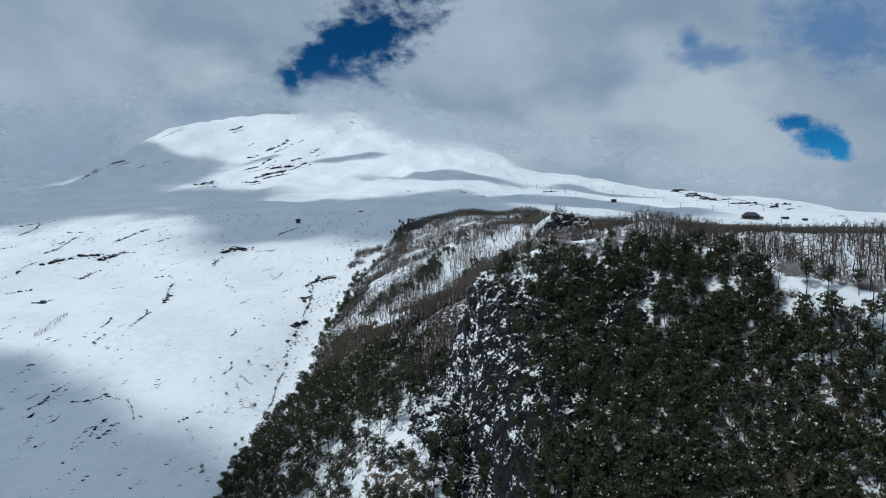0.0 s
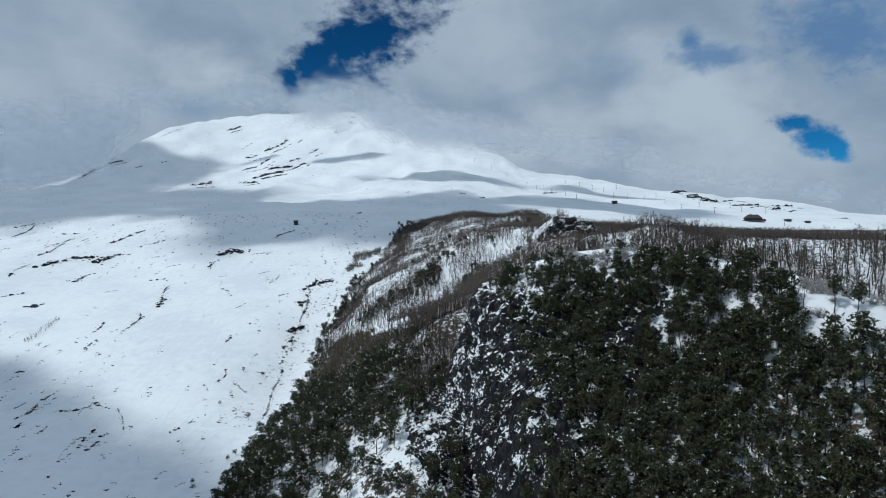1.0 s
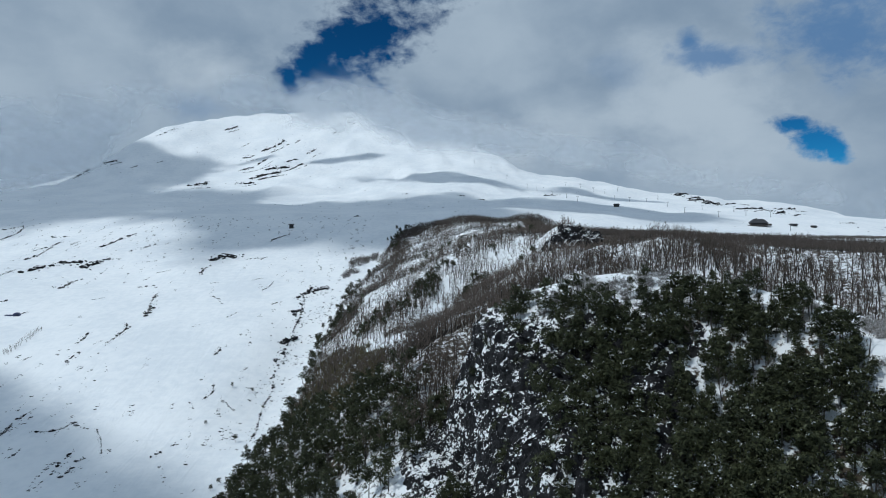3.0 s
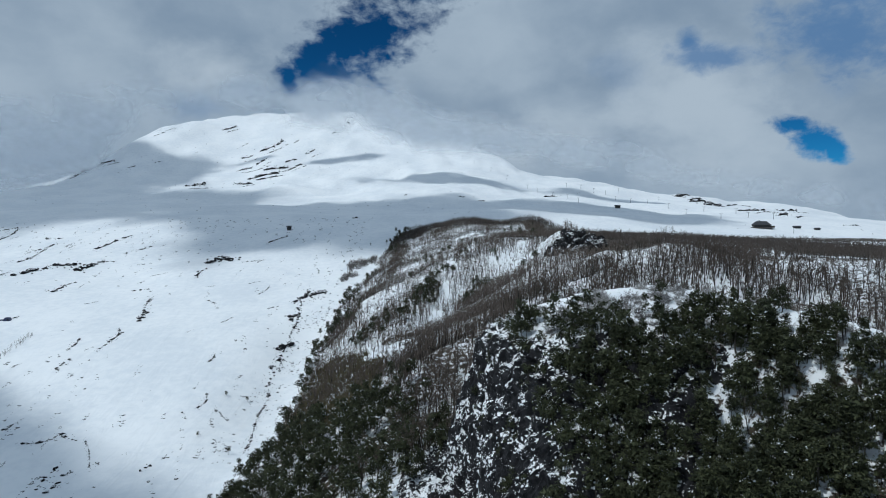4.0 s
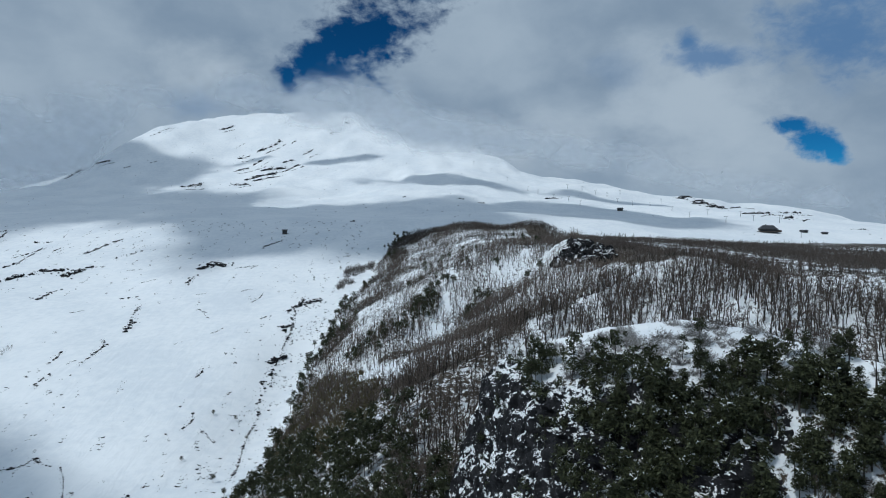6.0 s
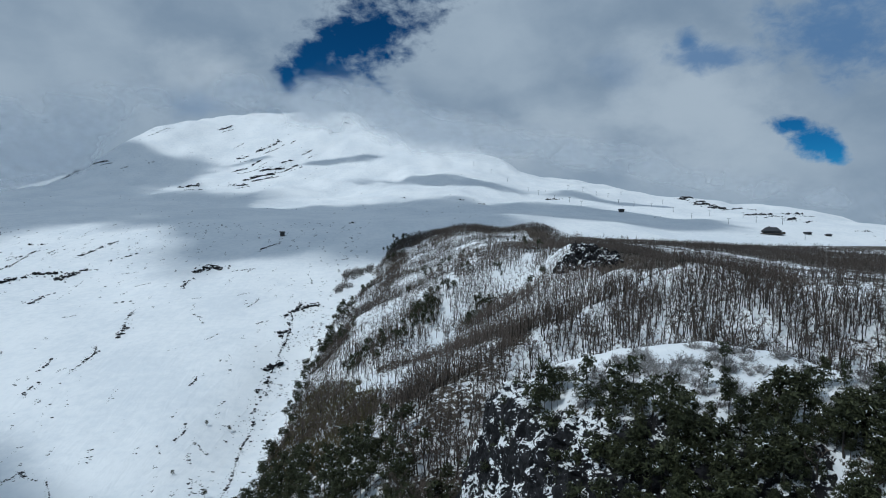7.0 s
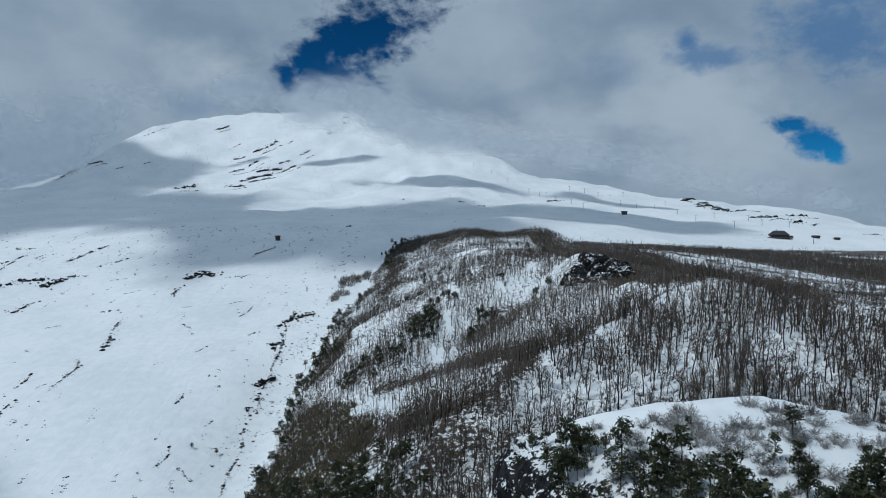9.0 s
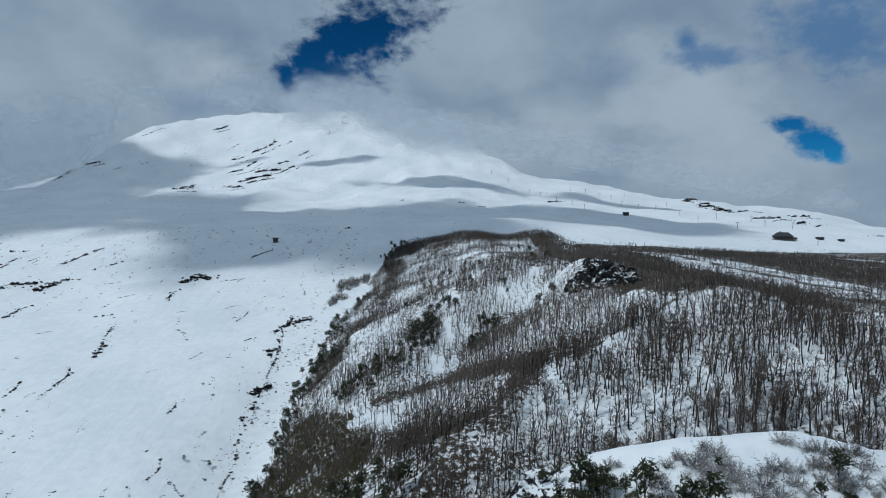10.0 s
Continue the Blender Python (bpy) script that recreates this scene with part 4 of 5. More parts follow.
def rock_chain(x0, y0, x1, y1, thick, rnd):
    """A broken line of lava blocks that stick out of the snow, with crumbs beside it, each a stone of its own."""
    thick *= 0.92 if thick < 3.4 else 1.12
    cx, cy = (x0 + x1) / 2, (y0 + y1) / 2
    root = new("rock_ledge")
    root.location = (cx, cy, ground_at(cx, cy))
    long, turn = math.hypot(x1 - x0, y1 - y0), math.atan2(y1 - y0, x1 - x0)
    count = max(5, int(long / thick * (1.1 if thick < 3.4 else 2.6)))
    bend = rnd.uniform(-0.10, 0.10) * long

    def lay(k, off, size, sink):
        x, y = x0 + (x1 - x0) * k - math.sin(turn) * off, y0 + (y1 - y0) * k + math.cos(turn) * off
        ob = part("stone", (STONE_MESHES if cy < 600 else FAR_STONES)[rnd.randrange(8)], root)
        ob.matrix_basis = pose(x - cx, y - cy, ground_at(x, y) - root.location.z + size[2] * sink, rnd.uniform(-18, 18), rnd.uniform(-18, 18), rnd.gauss(25, 25)) \
            @ Matrix.Diagonal((*size, 1))

    for i in range(count):
        k = (i + rnd.uniform(-0.35, 0.35)) / max(1, count - 1)
        if rnd.random() < 0.36:
            continue
        swell = thick * (0.45 + 0.75 * abs(math.sin(k * 6 + x0)))
        lay(k, bend * math.sin(k * 3.1) + rnd.gauss(0, 0.25) * thick, (swell * rnd.uniform(1.2, 2.8), swell * rnd.uniform(0.8, 1.4), swell * rnd.uniform(0.8, 1.3)), 0.14)
    for i in range(count + 3):
        s = thick * rnd.uniform(0.16, 0.45)
        lay(rnd.uniform(-0.15, 1.15), rnd.gauss(0, 1.4) * thick, (s * 1.6, s, s), 0.3)
    return root


rnd = random.Random(12)
for spot in ((-447, 704, -439, 725, 3.5), (-439, 725, -427, 739, 2.8), (-432, 743, -409, 754, 4.5), (-395, 729, -391, 764, 4.1), (-393, 767, -377, 769, 3.0), (-376, 653, -379, 678, 2.9),
             (-379, 678, -373, 688, 1.5), (-257, 737, -250, 762, 3.7), (-250, 762, -230, 749, 5.1), (-423, 817, -417, 851, 2.7), (-417, 851, -412, 885, 2.9), (-376, 800, -358, 823, 2.2),
             (-296, 651, -284, 655, 1.8), (-133, 618, -127, 651, 3.3), (-126, 637, -113, 651, 3.6), (-497, 804, -487, 840, 1.8), (-590, 881, -600, 942, 2.0)):
    tagged(rock_chain(*spot, rnd), "dark lava rock ledge breaking through the snow slope", "rock", "rock ledges on the snow slope")
for spot in ((-523, 884, -501, 876, 2.5), (-474, 753, -478, 781, 2.1), (-465, 826, -464, 842, 1.8), (-453, 669, -456, 682, 2.6), (-216, 833, -200, 864, 2.3), (-461, 690, -457, 715, 1.1),
             (-472, 772, -484, 820, 1.3), (-251, 690, -255, 708, 1.9), (-620, 930, -602, 950, 2.4), (-560, 795, -545, 806, 1.8), (-413, 595, -396, 606, 1.8), (-361, 563, -356, 574, 1.2)):
    tagged(rock_chain(*spot, rnd), "dark lava rock ledge breaking through the snow slope", "rock", "rock ledges on the snow slope")
for spot in ((-249, 562, -252, 581, 2.5), (-251, 576, -267, 627, 1.6), (-249, 501, -248, 533, 1.4), (-271, 499, -274, 520, 1.4), (-258, 465, -260, 483, 1.8), (-162, 481, -163, 495, 1.1),
             (-158, 521, -152, 521, 1.1), (-213, 619, -203, 611, 1.0), (-146, 420, -147, 437, 0.9), (-241, 364, -238, 376, 1.1), (-238, 374, -240, 400, 1.1), (-233, 352, -234, 358, 1.5),
             (-217, 346, -217, 354, 0.7), (-285, 429, -280, 433, 1.6)):
    tagged(rock_chain(*spot, rnd), "small dark rocks poking out of the lower snow slope", "rock", "rocks on the lower snow slope")
for spot in ((-223, 374, -211, 376, 1.2), (-211, 378, -206, 386, 1.0), (-208, 385, -195, 378, 1.0), (-186, 330, -188, 352, 1.3), (-180, 327, -179, 336, 1.2), (-181, 342, -178, 346, 1.5),
             (-187, 315, -186, 322, 0.9), (-208, 316, -203, 321, 1.1), (-146, 347, -144, 352, 1.1), (-190, 377, -173, 350, 0.5), (-153, 413, -148, 406, 0.7), (-251, 378, -250, 386, 0.7),
             (-292, 471, -290, 477, 0.8), (-133, 420, -127, 414, 0.7)):
    tagged(rock_chain(*spot, rnd), "small dark rocks poking out of the lower snow slope", "rock", "rocks on the lower snow slope")
for spot in ((-117, 465, -120, 491, 2.0), (-120, 491, -120, 521, 2.6), (-124, 519, -119, 534, 3.4), (-119, 535, -121, 561, 1.6), (-127, 573, -125, 584, 3.2), (-84, 339, -83, 349, 1.5), (-100, 349, -93, 345, 1.2),
             (-113, 435, -115, 460, 1.2), (-115, 489, -117, 509, 0.9), (-93, 345, -83, 333, 1.2), (-121, 561, -126, 600, 1.5), (-126, 600, -130, 622, 1.2), (-104, 372, -108, 400, 1.1), (-108, 400, -113, 435, 0.9)):
    tagged(rock_chain(*spot, rnd), "dark rocks lining a gully beside the wooded spur", "rock", "rocks along the gully")
for x, y, long in ((-508, 1680, 33), (-478, 1753, 56), (-461, 1814, 49), (-409, 1819, 32), (-514, 1982, 53), (-580, 1937, 28), (-1032, 1856, 33), (-959, 1877, 37),
                   (-636, 1686, 36), (-385, 1917, 24), (-76, 1403, 10), (668, 1784, 38), (690, 1760, 26), (640, 1720, 34), (660, 1670, 39), (690, 1650, 30), (679, 1636, 38), (720, 1600, 30), (640, 1330, 26), (614, 1306, 30), (656, 1256, 34),
                   (903, 1689, 33), (258, 1520, 26), (84, 1367, 12), (39, 1357, 10), (690, 1108, 18), (-700, 2150, 40), (-127, 989, 7), (-77, 1363, 8), (-296, 2110, 16), (-304, 2170, 14), (-560, 1850, 30), (-520, 1880, 24)):
    turn = rnd.uniform(-0.2, 1.1)
    c, s = math.cos(turn) * long * 0.62, math.sin(turn) * long * 0.62
    tagged(rock_chain(x - c, y - s, x + c, y + s, (2.0 + 0.075 * long) * (1.45 if x > 600 and y > 1550 else 1.0), rnd), "dark crag on the snowy volcano side", "rock", "crags on the volcano")
    if long > 22:                                  # broken rock strewn below the crag
        tagged(rock_chain(x - c * 0.6 + 14, y - s - 26, x + c + 20, y + s - 22, 1.2 + 0.04 * long, rnd), "dark broken rock below a crag on the volcano", "rock", "crags on the volcano")
for spot in ((-249, 688, -250, 717, 1.6), (-220, 745, -207, 752, 1.5), (-203, 750, -199, 760, 0.9), (-152, 597, -144, 605, 1.1), (-172, 640, -169, 663, 1.0), (-88, 671, -70, 662, 1.0), (-248, 514, -255, 542, 1.0),
             (-112, 797, -106, 804, 1.0), (-190, 668, -182, 676, 0.7), (-300, 700, -288, 704, 0.8), (-320, 610, -312, 616, 0.8), (-340, 752, -326, 756, 0.9), (-180, 560, -176, 572, 0.7), (-230, 660, -222, 664, 0.8)):
    tagged(rock_chain(*spot, rnd), "few dark rocks breaking through the snow slope", "rock", "rocks on the lower snow slope")
for x, y, long in ((-876, 2022, 22), (-850, 2052, 20), (-812, 1868, 16), (-870, 1830, 14), (-610, 2010, 18), (-440, 1990, 16), (-330, 2020, 14), (-430, 1860, 26), (-500, 1830, 24)):
    tagged(rock_chain(x - long * 0.5, y - long * 0.5, x + long * 0.5, y + long * 0.4, 2.4 + 0.04 * long, rnd), "dark crag on the snowy volcano side", "rock", "crags on the volcano")


def rock_outcrop(cx, cy, rnd):
    """A black crag that stands out of the wooded slope, its blocks stacked into a steep face."""
    root = tagged(new("rock_outcrop"), "black craggy rock outcrop on the wooded hillside", "rock")
    root.location = (cx, cy, ground_at(cx, cy))
    for i in range(190):
        k = rnd.uniform(-1, 1)
        up = rnd.random() * (1 - 0.55 * k * k)
        x, y = cx + 19 * k + rnd.gauss(0, 1), cy - 11 + 20 * up + rnd.gauss(0, 1)
        s = rnd.uniform(2.6, 5.2)
        ob = part("stone", CRAG_STONES[rnd.randrange(8)], root)
        ob.matrix_basis = pose(x - cx, y - cy, ground_at(x, y) - root.location.z + 3.0 * up, rnd.uniform(-16, 16), rnd.uniform(-16, 16), rnd.uniform(0, 360)) \
            @ Matrix.Diagonal((s * rnd.uniform(0.6, 1.5), s * rnd.uniform(0.6, 1.1), s * rnd.uniform(0.9, 2.0), 1))
    return root


rock_outcrop(89, 470, rnd)


def rock_cliff():
    """The knoll's west face: a craggy skin of ledges and cracks that follows the fall of the ground."""
    line = [(21, 223), (13, 226), (19, 206), (32, 187), (60, 169)]
    along, pts = [0.0], [Vector((*line[0], 0))]
    for a, b in zip(line, line[1:]):
        steps = max(2, int(math.dist(a, b) / 0.62))
        pts += [Vector((*a, 0)).lerp(Vector((*b, 0)), (i + 1) / steps) for i in range(steps)]
    # round the corners
    for _ in range(40):
        pts = [pts[0]] + [(p + (q + r) * 0.5) * 0.5 for q, p, r in zip(pts, pts[1:], pts[2:])] + [pts[-1]]
    ts = np.concatenate([np.arange(-4, 0, 0.5), np.arange(0, 14, 0.22), np.arange(14, 30, 0.55)])
    px = np.array([(p.x, p.y) for p in pts])
    way = np.gradient(px, axis=0)
    out = np.stack([way[:, 1], -way[:, 0]], -1) / np.hypot(way[:, 0], way[:, 1])[:, None]
    if out[len(out) // 2, 0] > 0:
        out = -out
    gx = px[:, None, 0] + out[:, None, 0] * ts[None]
    gy = px[:, None, 1] + out[:, None, 1] * ts[None]
    gz = height(gx, gy)
    co = np.stack([gx, gy, gz], -1)
    du, dv = np.gradient(co, axis=0), np.gradient(co, axis=1)
    nrm = np.cross(du, dv)
    nrm /= np.linalg.norm(nrm, axis=-1, keepdims=True) + 1e-9
    nrm *= np.sign(nrm[..., 2:3] + 1e-9)
    fade = np.minimum(soft(-4, 1.5, ts), 1 - soft(22, 30, ts))[None] * (soft(0, 8, np.arange(len(px))) * (1 - soft(len(px) - 14, len(px), np.arange(len(px)))))[:, None]
    bump = np.zeros(gx.shape)
    for i in range(gx.shape[0]):
        for j in range(gx.shape[1]):
            q = Vector(co[i, j])
            a = 1 - abs(noise.noise(q * 0.17)) * 2
            b = noise.cell(Vector((q.x * 0.45 + noise.noise(q * 0.3) * 0.8, q.y * 0.45, q.z * 0.33)))
            c = 1 - abs(noise.noise(q * 0.62)) * 2
            bump[i, j] = 1.5 * a + 0.9 * b + 0.7 * c
    co = co + nrm * (fade * (0.2 + bump * 0.85) - (1 - fade) * 0.6)[..., None]
    rows, cols = gx.shape
    idx = np.arange(rows * cols).reshape(rows, cols)
    quads = np.stack([idx[:-1, :-1], idx[1:, :-1], idx[1:, 1:], idx[:-1, 1:]], -1).reshape(-1, 4)
    me = bpy.data.meshes.new("rock_cliff")
    me.from_pydata(co.reshape(-1, 3).tolist(), [], quads.tolist())
    me.materials.append(M_CLIFF)
    return tagged(new("rock_cliff", me), "black craggy rock cliff with snow caught on its ledges", "rock")


rock_cliff()


def small_stones():
    """Loose stones strewn over the snow slope."""
    g = np.random.default_rng(8)
    # streaks of rubble that run down the slope, thick in some places and missing in others
    hx, hy = seeds(g, -700, -95, 240, 1000, 17.0, lambda x, y: np.clip(0.45 + 0.3 * soft(-200, -130, x) + 0.6 * rough_wave(x, y, 90, 33, 2), 0.04, 0.95) * (ridge(x, y) < -3))
    x, y = [], []
    for px, py in zip(hx, hy):
        n = g.integers(2, 14)
        k = g.uniform(-0.5, 0.5, n) * g.uniform(4, 26)
        lean = g.normal(-0.12, 0.25)
        x.append(px + k * lean + g.normal(0, 0.7, n))
        y.append(py + k + g.normal(0, 0.7, n))
    x, y = np.concatenate(x), np.concatenate(y)
    gx, gy = seeds(g, -128, -94, 330, 640, 1.9, lambda x, y: np.clip(0.10 + 0.5 * rough_wave(x, y, 12, 37, 3) - 0.004 * np.abs(x - foot_line(y) + 12), 0, 0.6) * (ridge(x, y) < 1))
    x, y = np.concatenate([x, gx]), np.concatenate([y, gy])
    x2, y2 = seeds(g, -1000, 900, 1000, 2100, 32.0, lambda x, y: np.clip(0.10 + 0.5 * rough_wave(x, y, 140, 35, 3), 0.0, 0.5))
    rows = np.concatenate([np.concatenate([rows_for(g, x, y, 0.35, 1.1, 8, 0.05), rows_for(g, x[::5] + 1, y[::5], 1.0, 2.2, 8, 0.1)]), rows_for(g, x2, y2, 1.0, 3.0, 8, 0.1)])
    shapes = []
    for pts, tris in (stone_arrays(20 + k, 1) for k in range(8)):
        s = Shape()
        s.points, s.faces, s.slots = [Vector(p) for p in pts * (1.5, 1.0, 0.8)], [tuple(t) for t in tris], [0] * len(tris)
        shapes.append(s)
    scatter("loose_stones", "loose dark stones strewn over the snow", "stones", shapes, (M_ROCK,), rows)


small_stones()

# ---- shrubs ----
shrubs = []
for k in range(5):
    s = Shape()
    shrub_shape(600 + k, 3.8, 60, s, 0, 1)
    shrubs.append((s, s.mesh("twigs", M_SHRUB, M_SNOW)))


def knoll_shrubs():
    g = np.random.default_rng(3)

    def bushes(x, y):
        low, high = pine_edge(x) - 5, knoll_back(x) - 5.5 + 4 * soft(58, 68, x)
        gaps = np.clip(0.75 + 0.9 * rough_wave(x, y, 9, 55, 2), 0.10, 1)
        return ((outside(x, y, KNOLL) < 0) & (y > low) & (y < knoll_back(x) - 1) & (x > 22)) * np.where(y < high, gaps * (0.6 - 0.25 * soft(58, 66, x)), 0.04) + 0.4 * blobs(x, y, ((66, 158, 3, 3), (84, 150, 7, 6)))

    x, y = seeds(g, 20, 112, 130, 230, 2.0, bushes)
    for row in rows_for(g, x, y, 0.45, 1.2, 5, 0.02):
        ob = new("shrub", shrubs[int(row[5])][1])
        ob.matrix_basis = pose(row[0], row[1], row[2], 0, 0, math.degrees(row[4])) @ Matrix.Scale(row[3], 4)
        tagged(ob, "leafless grey shrub half buried in snow", "shrub", "shrubs on the knoll")

    # dense brush behind the crest and between the trees
    def brush(x, y):
        past = y - knoll_back(x)
        hind = (past > 2) & (past < 4 + 11 * soft(46, 68, x)) & (x > 26) & (x < 115) & (crest(x, y) > -4)
        floor = (ridge(x, y) > 0) & (x > foot_line(y)) & (crest(x, y) < 0) & (outside(x, y, HILL) > -25)
        some = np.clip(0.18 + 0.20 * soft(400, 470, y) + 0.40 * rough_wave(x, y, 22, 57, 3), 0.03, 0.75)
        patch = blobs(x, y, ((-99, 736, 5, 14), (-87, 744, 8, 17), (-76, 752, 8, 13), (-100, 690, 5, 13), (-94, 702, 5, 8)))
        return np.where(hind | patch, 0.95, np.where(floor, np.where(blobs(x, y, CHUTE), 0.03, some), 0))

    x, y = seeds(g, -110, 230, 140, 830, 2.3, brush)
    light = []
    for k in range(4):
        s = Shape()
        shrub_shape(700 + k, 2.8, 6, s, 0, None, 2.6)
        light.append(s)
    rows = rows_for(g, x, y, 0.45, 1.15, 4, 0.02)
    tall = (crest(x, y) > -4) & (y > knoll_back(x))
    rows[:, 3] *= np.where(tall, 1 + 0.9 * soft(50, 66, x), np.where((x < -72) & (y > 640), 1.7, 1))
    scatter("brush", "brown leafless brush between the trees", "shrubs", light, (M_BRUSH,), rows)
    # olive brush above the evergreens of the flank
    x, y = seeds(g, -98, 0, 300, 470, 1.7, lambda x, y: on_wood(x, y) * (outside(x, y, OLIVE) < 6 * wave(x, y, 18, 24)) * 0.8)
    thick = []
    for k in range(4):
        s = Shape()
        shrub_shape(720 + k, 3.6, 9, s, 0, None, 3.4)
        thick.append(s)
    scatter("brush", "olive-brown brush covering the hill's flank", "shrubs", thick, (M_OLIVE,), rows_for(g, x, y, 0.7, 1.3, 4, 0.02))


knoll_shrubs()


# ---- buildings and ski lifts ----
M_WALL = plain_material("dark_timber", rgb(0.030, 0.026, 0.024), rgb(0.075, 0.062, 0.052), 0.9)
M_ROOF = plain_material("dark_roof", rgb(0.020, 0.021, 0.024), rgb(0.050, 0.052, 0.058), 0.5, 0.6)
M_STEEL = plain_material("galvanised_steel", rgb(0.07, 0.08, 0.09), rgb(0.16, 0.17, 0.18), 0.3, 0.5, 0.5)
M_PANE = plain_material("window_pane", rgb(0.02, 0.025, 0.03), rgb(0.05, 0.06, 0.07), 0.8, 0.12, 0.6)


def prism(outline, depth, bevel=0.0):
    """A slab: an outline in x and z, pushed along y, centred."""
    bm = bmesh.new()
    front = [bm.verts.new((x, -depth / 2, z)) for x, z in outline]
    back = [bm.verts.new((x, depth / 2, z)) for x, z in outline]
    bm.faces.new(front)
    bm.faces.new(back[::-1])
    for i in range(len(outline)):
        j = (i + 1) % len(outline)
        bm.faces.new((front[j], front[i], back[i], back[j]))
    bmesh.ops.recalc_face_normals(bm, faces=bm.faces)
    if bevel:
        bmesh.ops.bevel(bm, geom=list(bm.edges), offset=bevel, segments=1, affect="EDGES")
    return bm


def mesh_part(name, bm, mat, parent, at=(0, 0, 0), turn=0, label=""):
    me = bpy.data.meshes.new(name)
    bm.to_mesh(me)
    bm.free()
    me.materials.append(mat)
    ob = part(name, me, parent, label)
    ob.matrix_basis = pose(*at, 0, 0, turn)
    return ob


def block(x, y, z, bevel=0.0):
    return prism([(-x / 2, 0), (x / 2, 0), (x / 2, z), (-x / 2, z)], y, bevel)


def house(name, label, x, y, wide, deep, wall, rise, turn, windows, lodge=False):
    root = tagged(new(name), label, "building")
    root.matrix_basis = pose(x, y, ground_at(x, y) - 0.4, 0, 0, turn)
    mesh_part("wall", block(wide, deep, wall, 0.05), M_WALL, root)
    over, thick, hip = 1.0, 0.5, wide * (0.22 if lodge else 0.0)
    half = deep / 2 + over
    bm = bmesh.new()
    low = [bm.verts.new((sx * (wide / 2 + over), sy * half, wall + dz)) for dz in (0.003, thick) for sx, sy in ((-1, -1), (1, -1), (1, 1), (-1, 1))]
    ridge_ends = [bm.verts.new((sx * (wide / 2 + over - hip), 0, wall + rise)) for sx in (-1, 1)]
    for a, b, c, d in ((0, 1, 5, 4), (1, 2, 6, 5), (2, 3, 7, 6), (3, 0, 4, 7), (3, 2, 1, 0)):
        bm.faces.new((low[a], low[b], low[c], low[d]))
    bm.faces.new((low[4], low[5], ridge_ends[1], ridge_ends[0]))
    bm.faces.new((low[6], low[7], ridge_ends[0], ridge_ends[1]))
    bm.faces.new((low[5], low[6], ridge_ends[1]))
    bm.faces.new((low[7], low[4], ridge_ends[0]))
    roof = mesh_part("roof", bm, M_ROOF, root, label="dark pitched roof")
    for i in range(windows):
        px = (i + 0.5) / windows * wide - wide / 2
        w = mesh_part("window", block(wide / windows * 0.62, 0.12, wall * 0.42), M_PANE, root, (px, -deep / 2 - 0.05, wall * 0.36))
        mesh_part("frame", block(wide / windows * 0.70, 0.06, wall * 0.05), M_STEEL, w, (0, -0.05, -wall * 0.05))
    mesh_part("door", block(1.2, 0.14, 2.1), M_ROOF, root, (wide * 0.46, -deep / 2 - 0.06, 0.1))
    if lodge:
        mesh_part("chimney", block(1.4, 1.4, rise * 0.8, 0.05), M_WALL, roof, (-wide * 0.12, 1.2, wall + rise * 0.45))
        mesh_part("terrace", block(wide * 1.35, 5.0, 1.1, 0.05), M_WALL, root, (-wide * 0.08, -deep / 2 - 2.6, 0), label="timber terrace")
        mesh_part("annex", block(7, deep * 0.6, wall * 0.8, 0.05), M_WALL, root, (wide / 2 + 3.6, 0.5, 0))
    return root


house("mountain_lodge", "dark timber ski lodge with a hipped roof on snow", 500, 1030, 24, 12, 4.0, 6.4, -8, 7, True)
house("ski_hut", "small dark hut beside the ski lift", 353, 1310, 9, 6, 4.6, 2.2, 5, 2)
house("ski_hut", "small dark square hut on the snow slope", -207, 905, 5.5, 5, 5.0, 1.4, 10, 1)
house("ski_hut", "low dark hut near the lodge", 571, 1057, 9, 6, 2.6, 1.8, -5, 2)
house("ski_hut", "low dark hut near the lodge", 608, 1064, 7, 5, 2.4, 1.6, 12, 2)


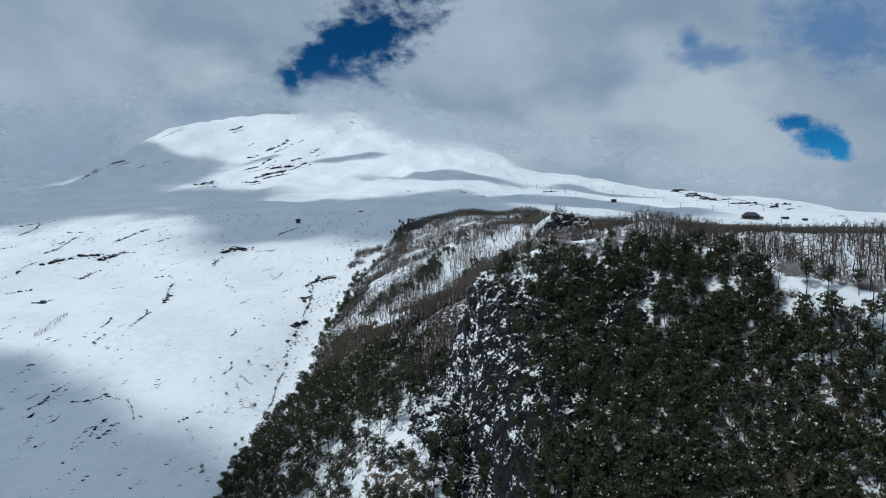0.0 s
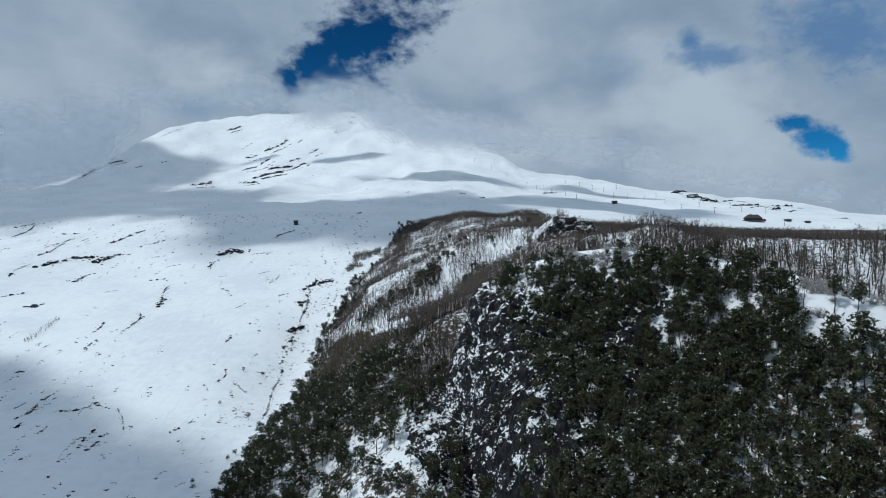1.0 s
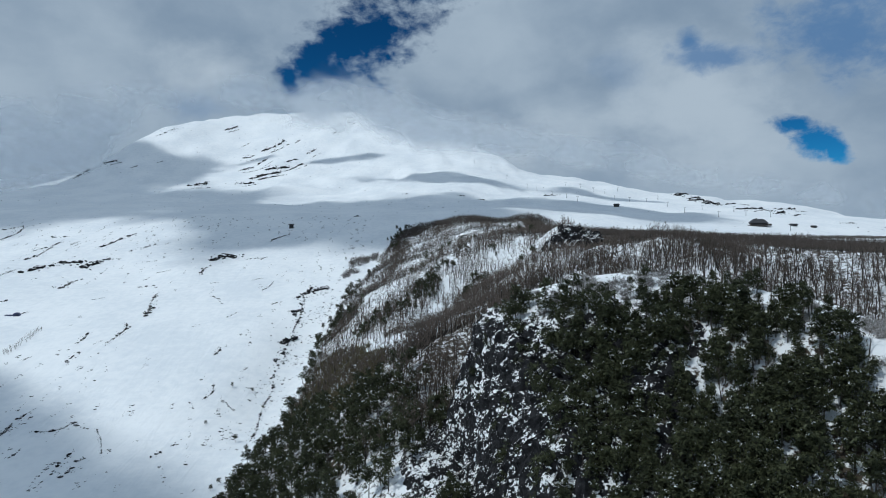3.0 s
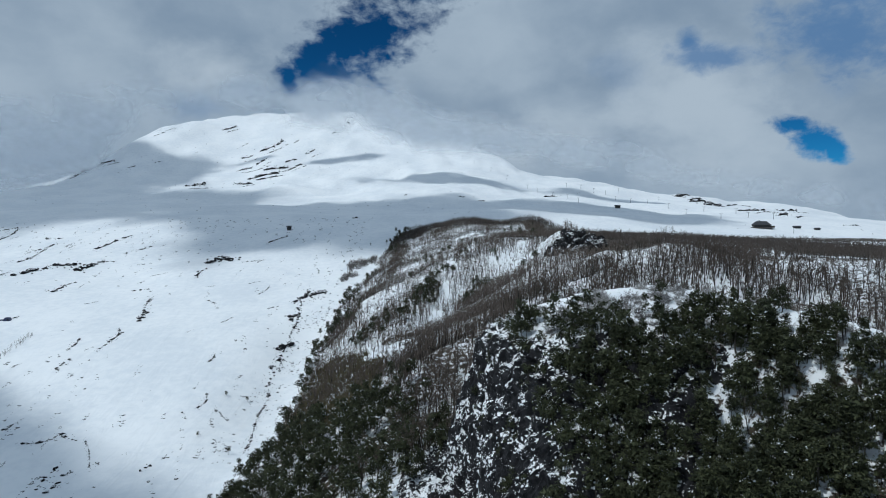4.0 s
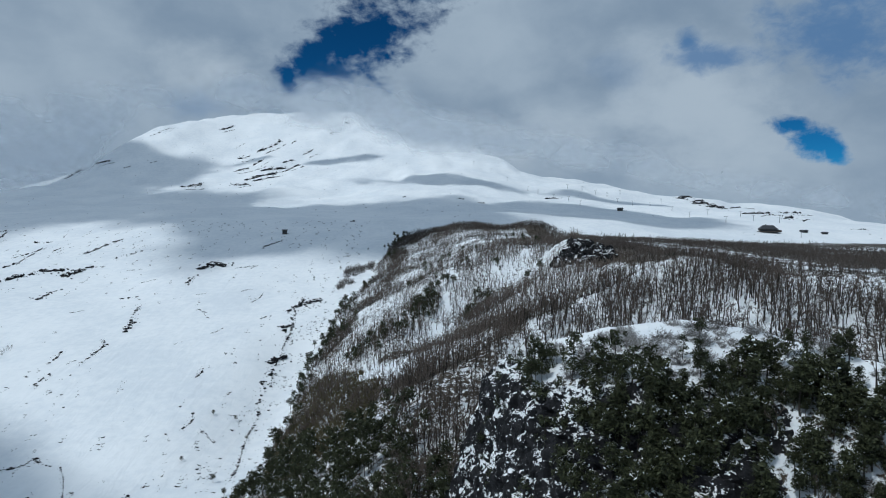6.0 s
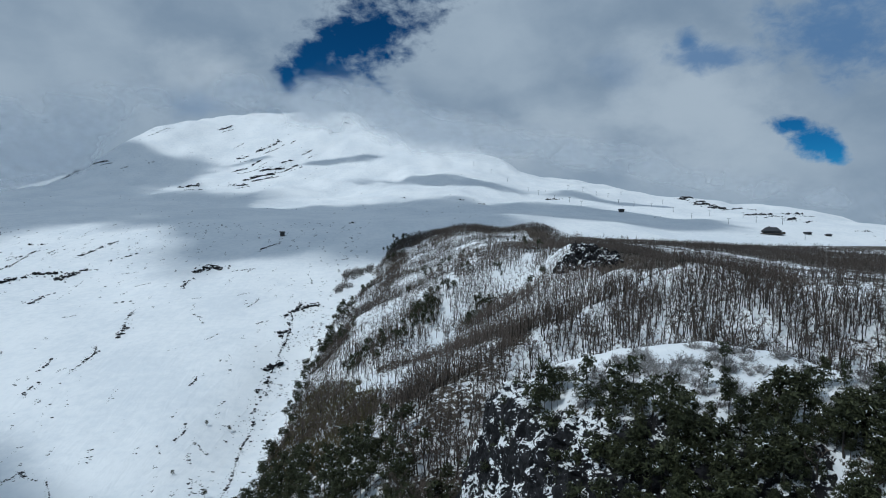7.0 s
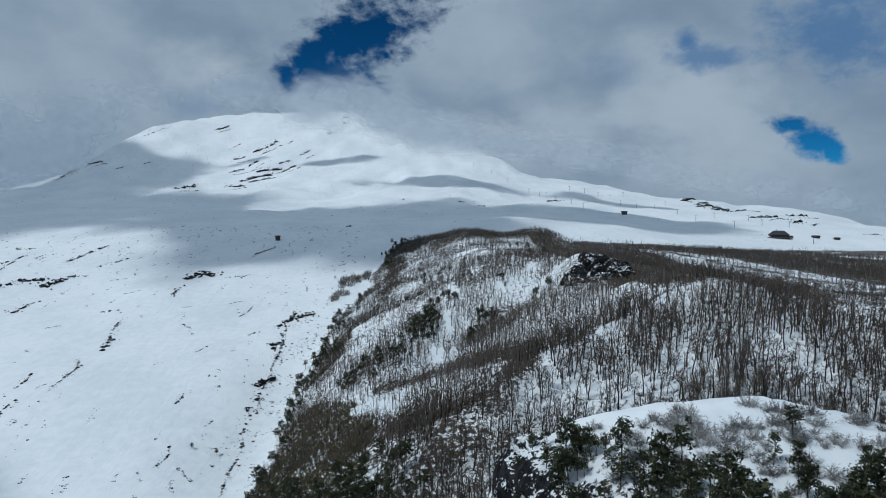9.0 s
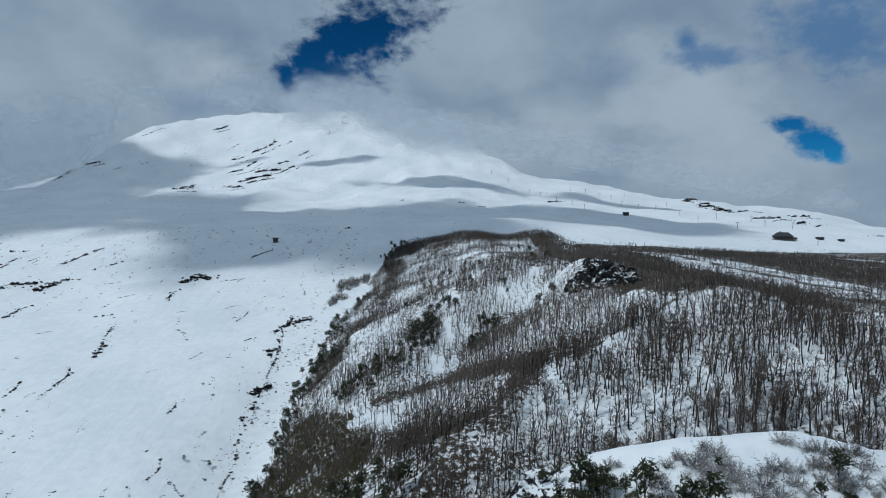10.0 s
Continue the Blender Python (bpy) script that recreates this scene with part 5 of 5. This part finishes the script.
M_BLUE = plain_material("dark_blue_sheet", rgb(0.020, 0.028, 0.070), rgb(0.040, 0.055, 0.120), 0.9, 0.45, 0.4)


def shelter(x, y):
    """A low rounded shelter of dark blue sheet with a wall beside it."""
    root = tagged(new("shelter"), "small dark blue shelter with a low wall on snow", "shelter")
    root.matrix_basis = pose(x, y, ground_at(x, y) - 0.3, 0, 0, 6)
    mesh_part("body", prism([(-2.6, 0), (2.6, 0), (2.4, 1.5), (1.3, 2.7), (-1.2, 2.9), (-2.3, 1.7)], 3.6, 0.12), M_BLUE, root)
    mesh_part("door", block(0.9, 0.1, 1.7), M_ROOF, root, (0.9, -1.86, 0.2))
    mesh_part("wall", block(7.5, 0.6, 1.2, 0.05), M_BLUE, root, (-6.0, 0.2, 0))
    return root


shelter(-358, 564)


def lift_tower():
    root = tagged(new("lift_tower"), "grey steel ski lift tower standing in snow", "lift tower", "ski lift towers")
    s = Shape()
    s.tube([(0, 0, -0.5), (0, 0, 5), (0, 0, 10.2)], [0.42, 0.34, 0.24], 8, 0, tip=False)
    part("pole", s.mesh("pole", M_STEEL), root)
    arm = mesh_part("crossarm", block(5.2, 0.4, 0.4, 0.03), M_STEEL, root, (0, 0, 10.0))
    for side in (-1, 1):
        mesh_part("wheel_beam", block(0.35, 2.8, 0.5, 0.03), M_STEEL, arm, (side * 2.45, 0, -0.45))
    mesh_part("ladder", block(0.35, 0.12, 9.0), M_STEEL, root, (0, -0.45, 0.6))
    return root


tower = lift_tower()
towers = ((92, 1828), (137, 1792), (174, 1724), (218, 1648), (234, 1588), (259, 1515), (277, 1436), (285, 1359), (322, 1675), (352, 1642), (384, 1637), (414, 1640),
          (429, 1600), (426, 1468), (479, 1512), (545, 1628), (476, 1366), (493, 1316), (537, 1336), (484, 1137), (573, 1272), (460, 1688), (565, 1206), (583, 1152), (540, 1010))
for i, (x, y) in enumerate(towers):
    m = pose(x, y, ground_at(x, y), 0, 0, -14 + 9 * math.sin(i * 2.1))
    if i == 0:
        tower.matrix_basis = m
    else:
        copy_thing(tower, m)
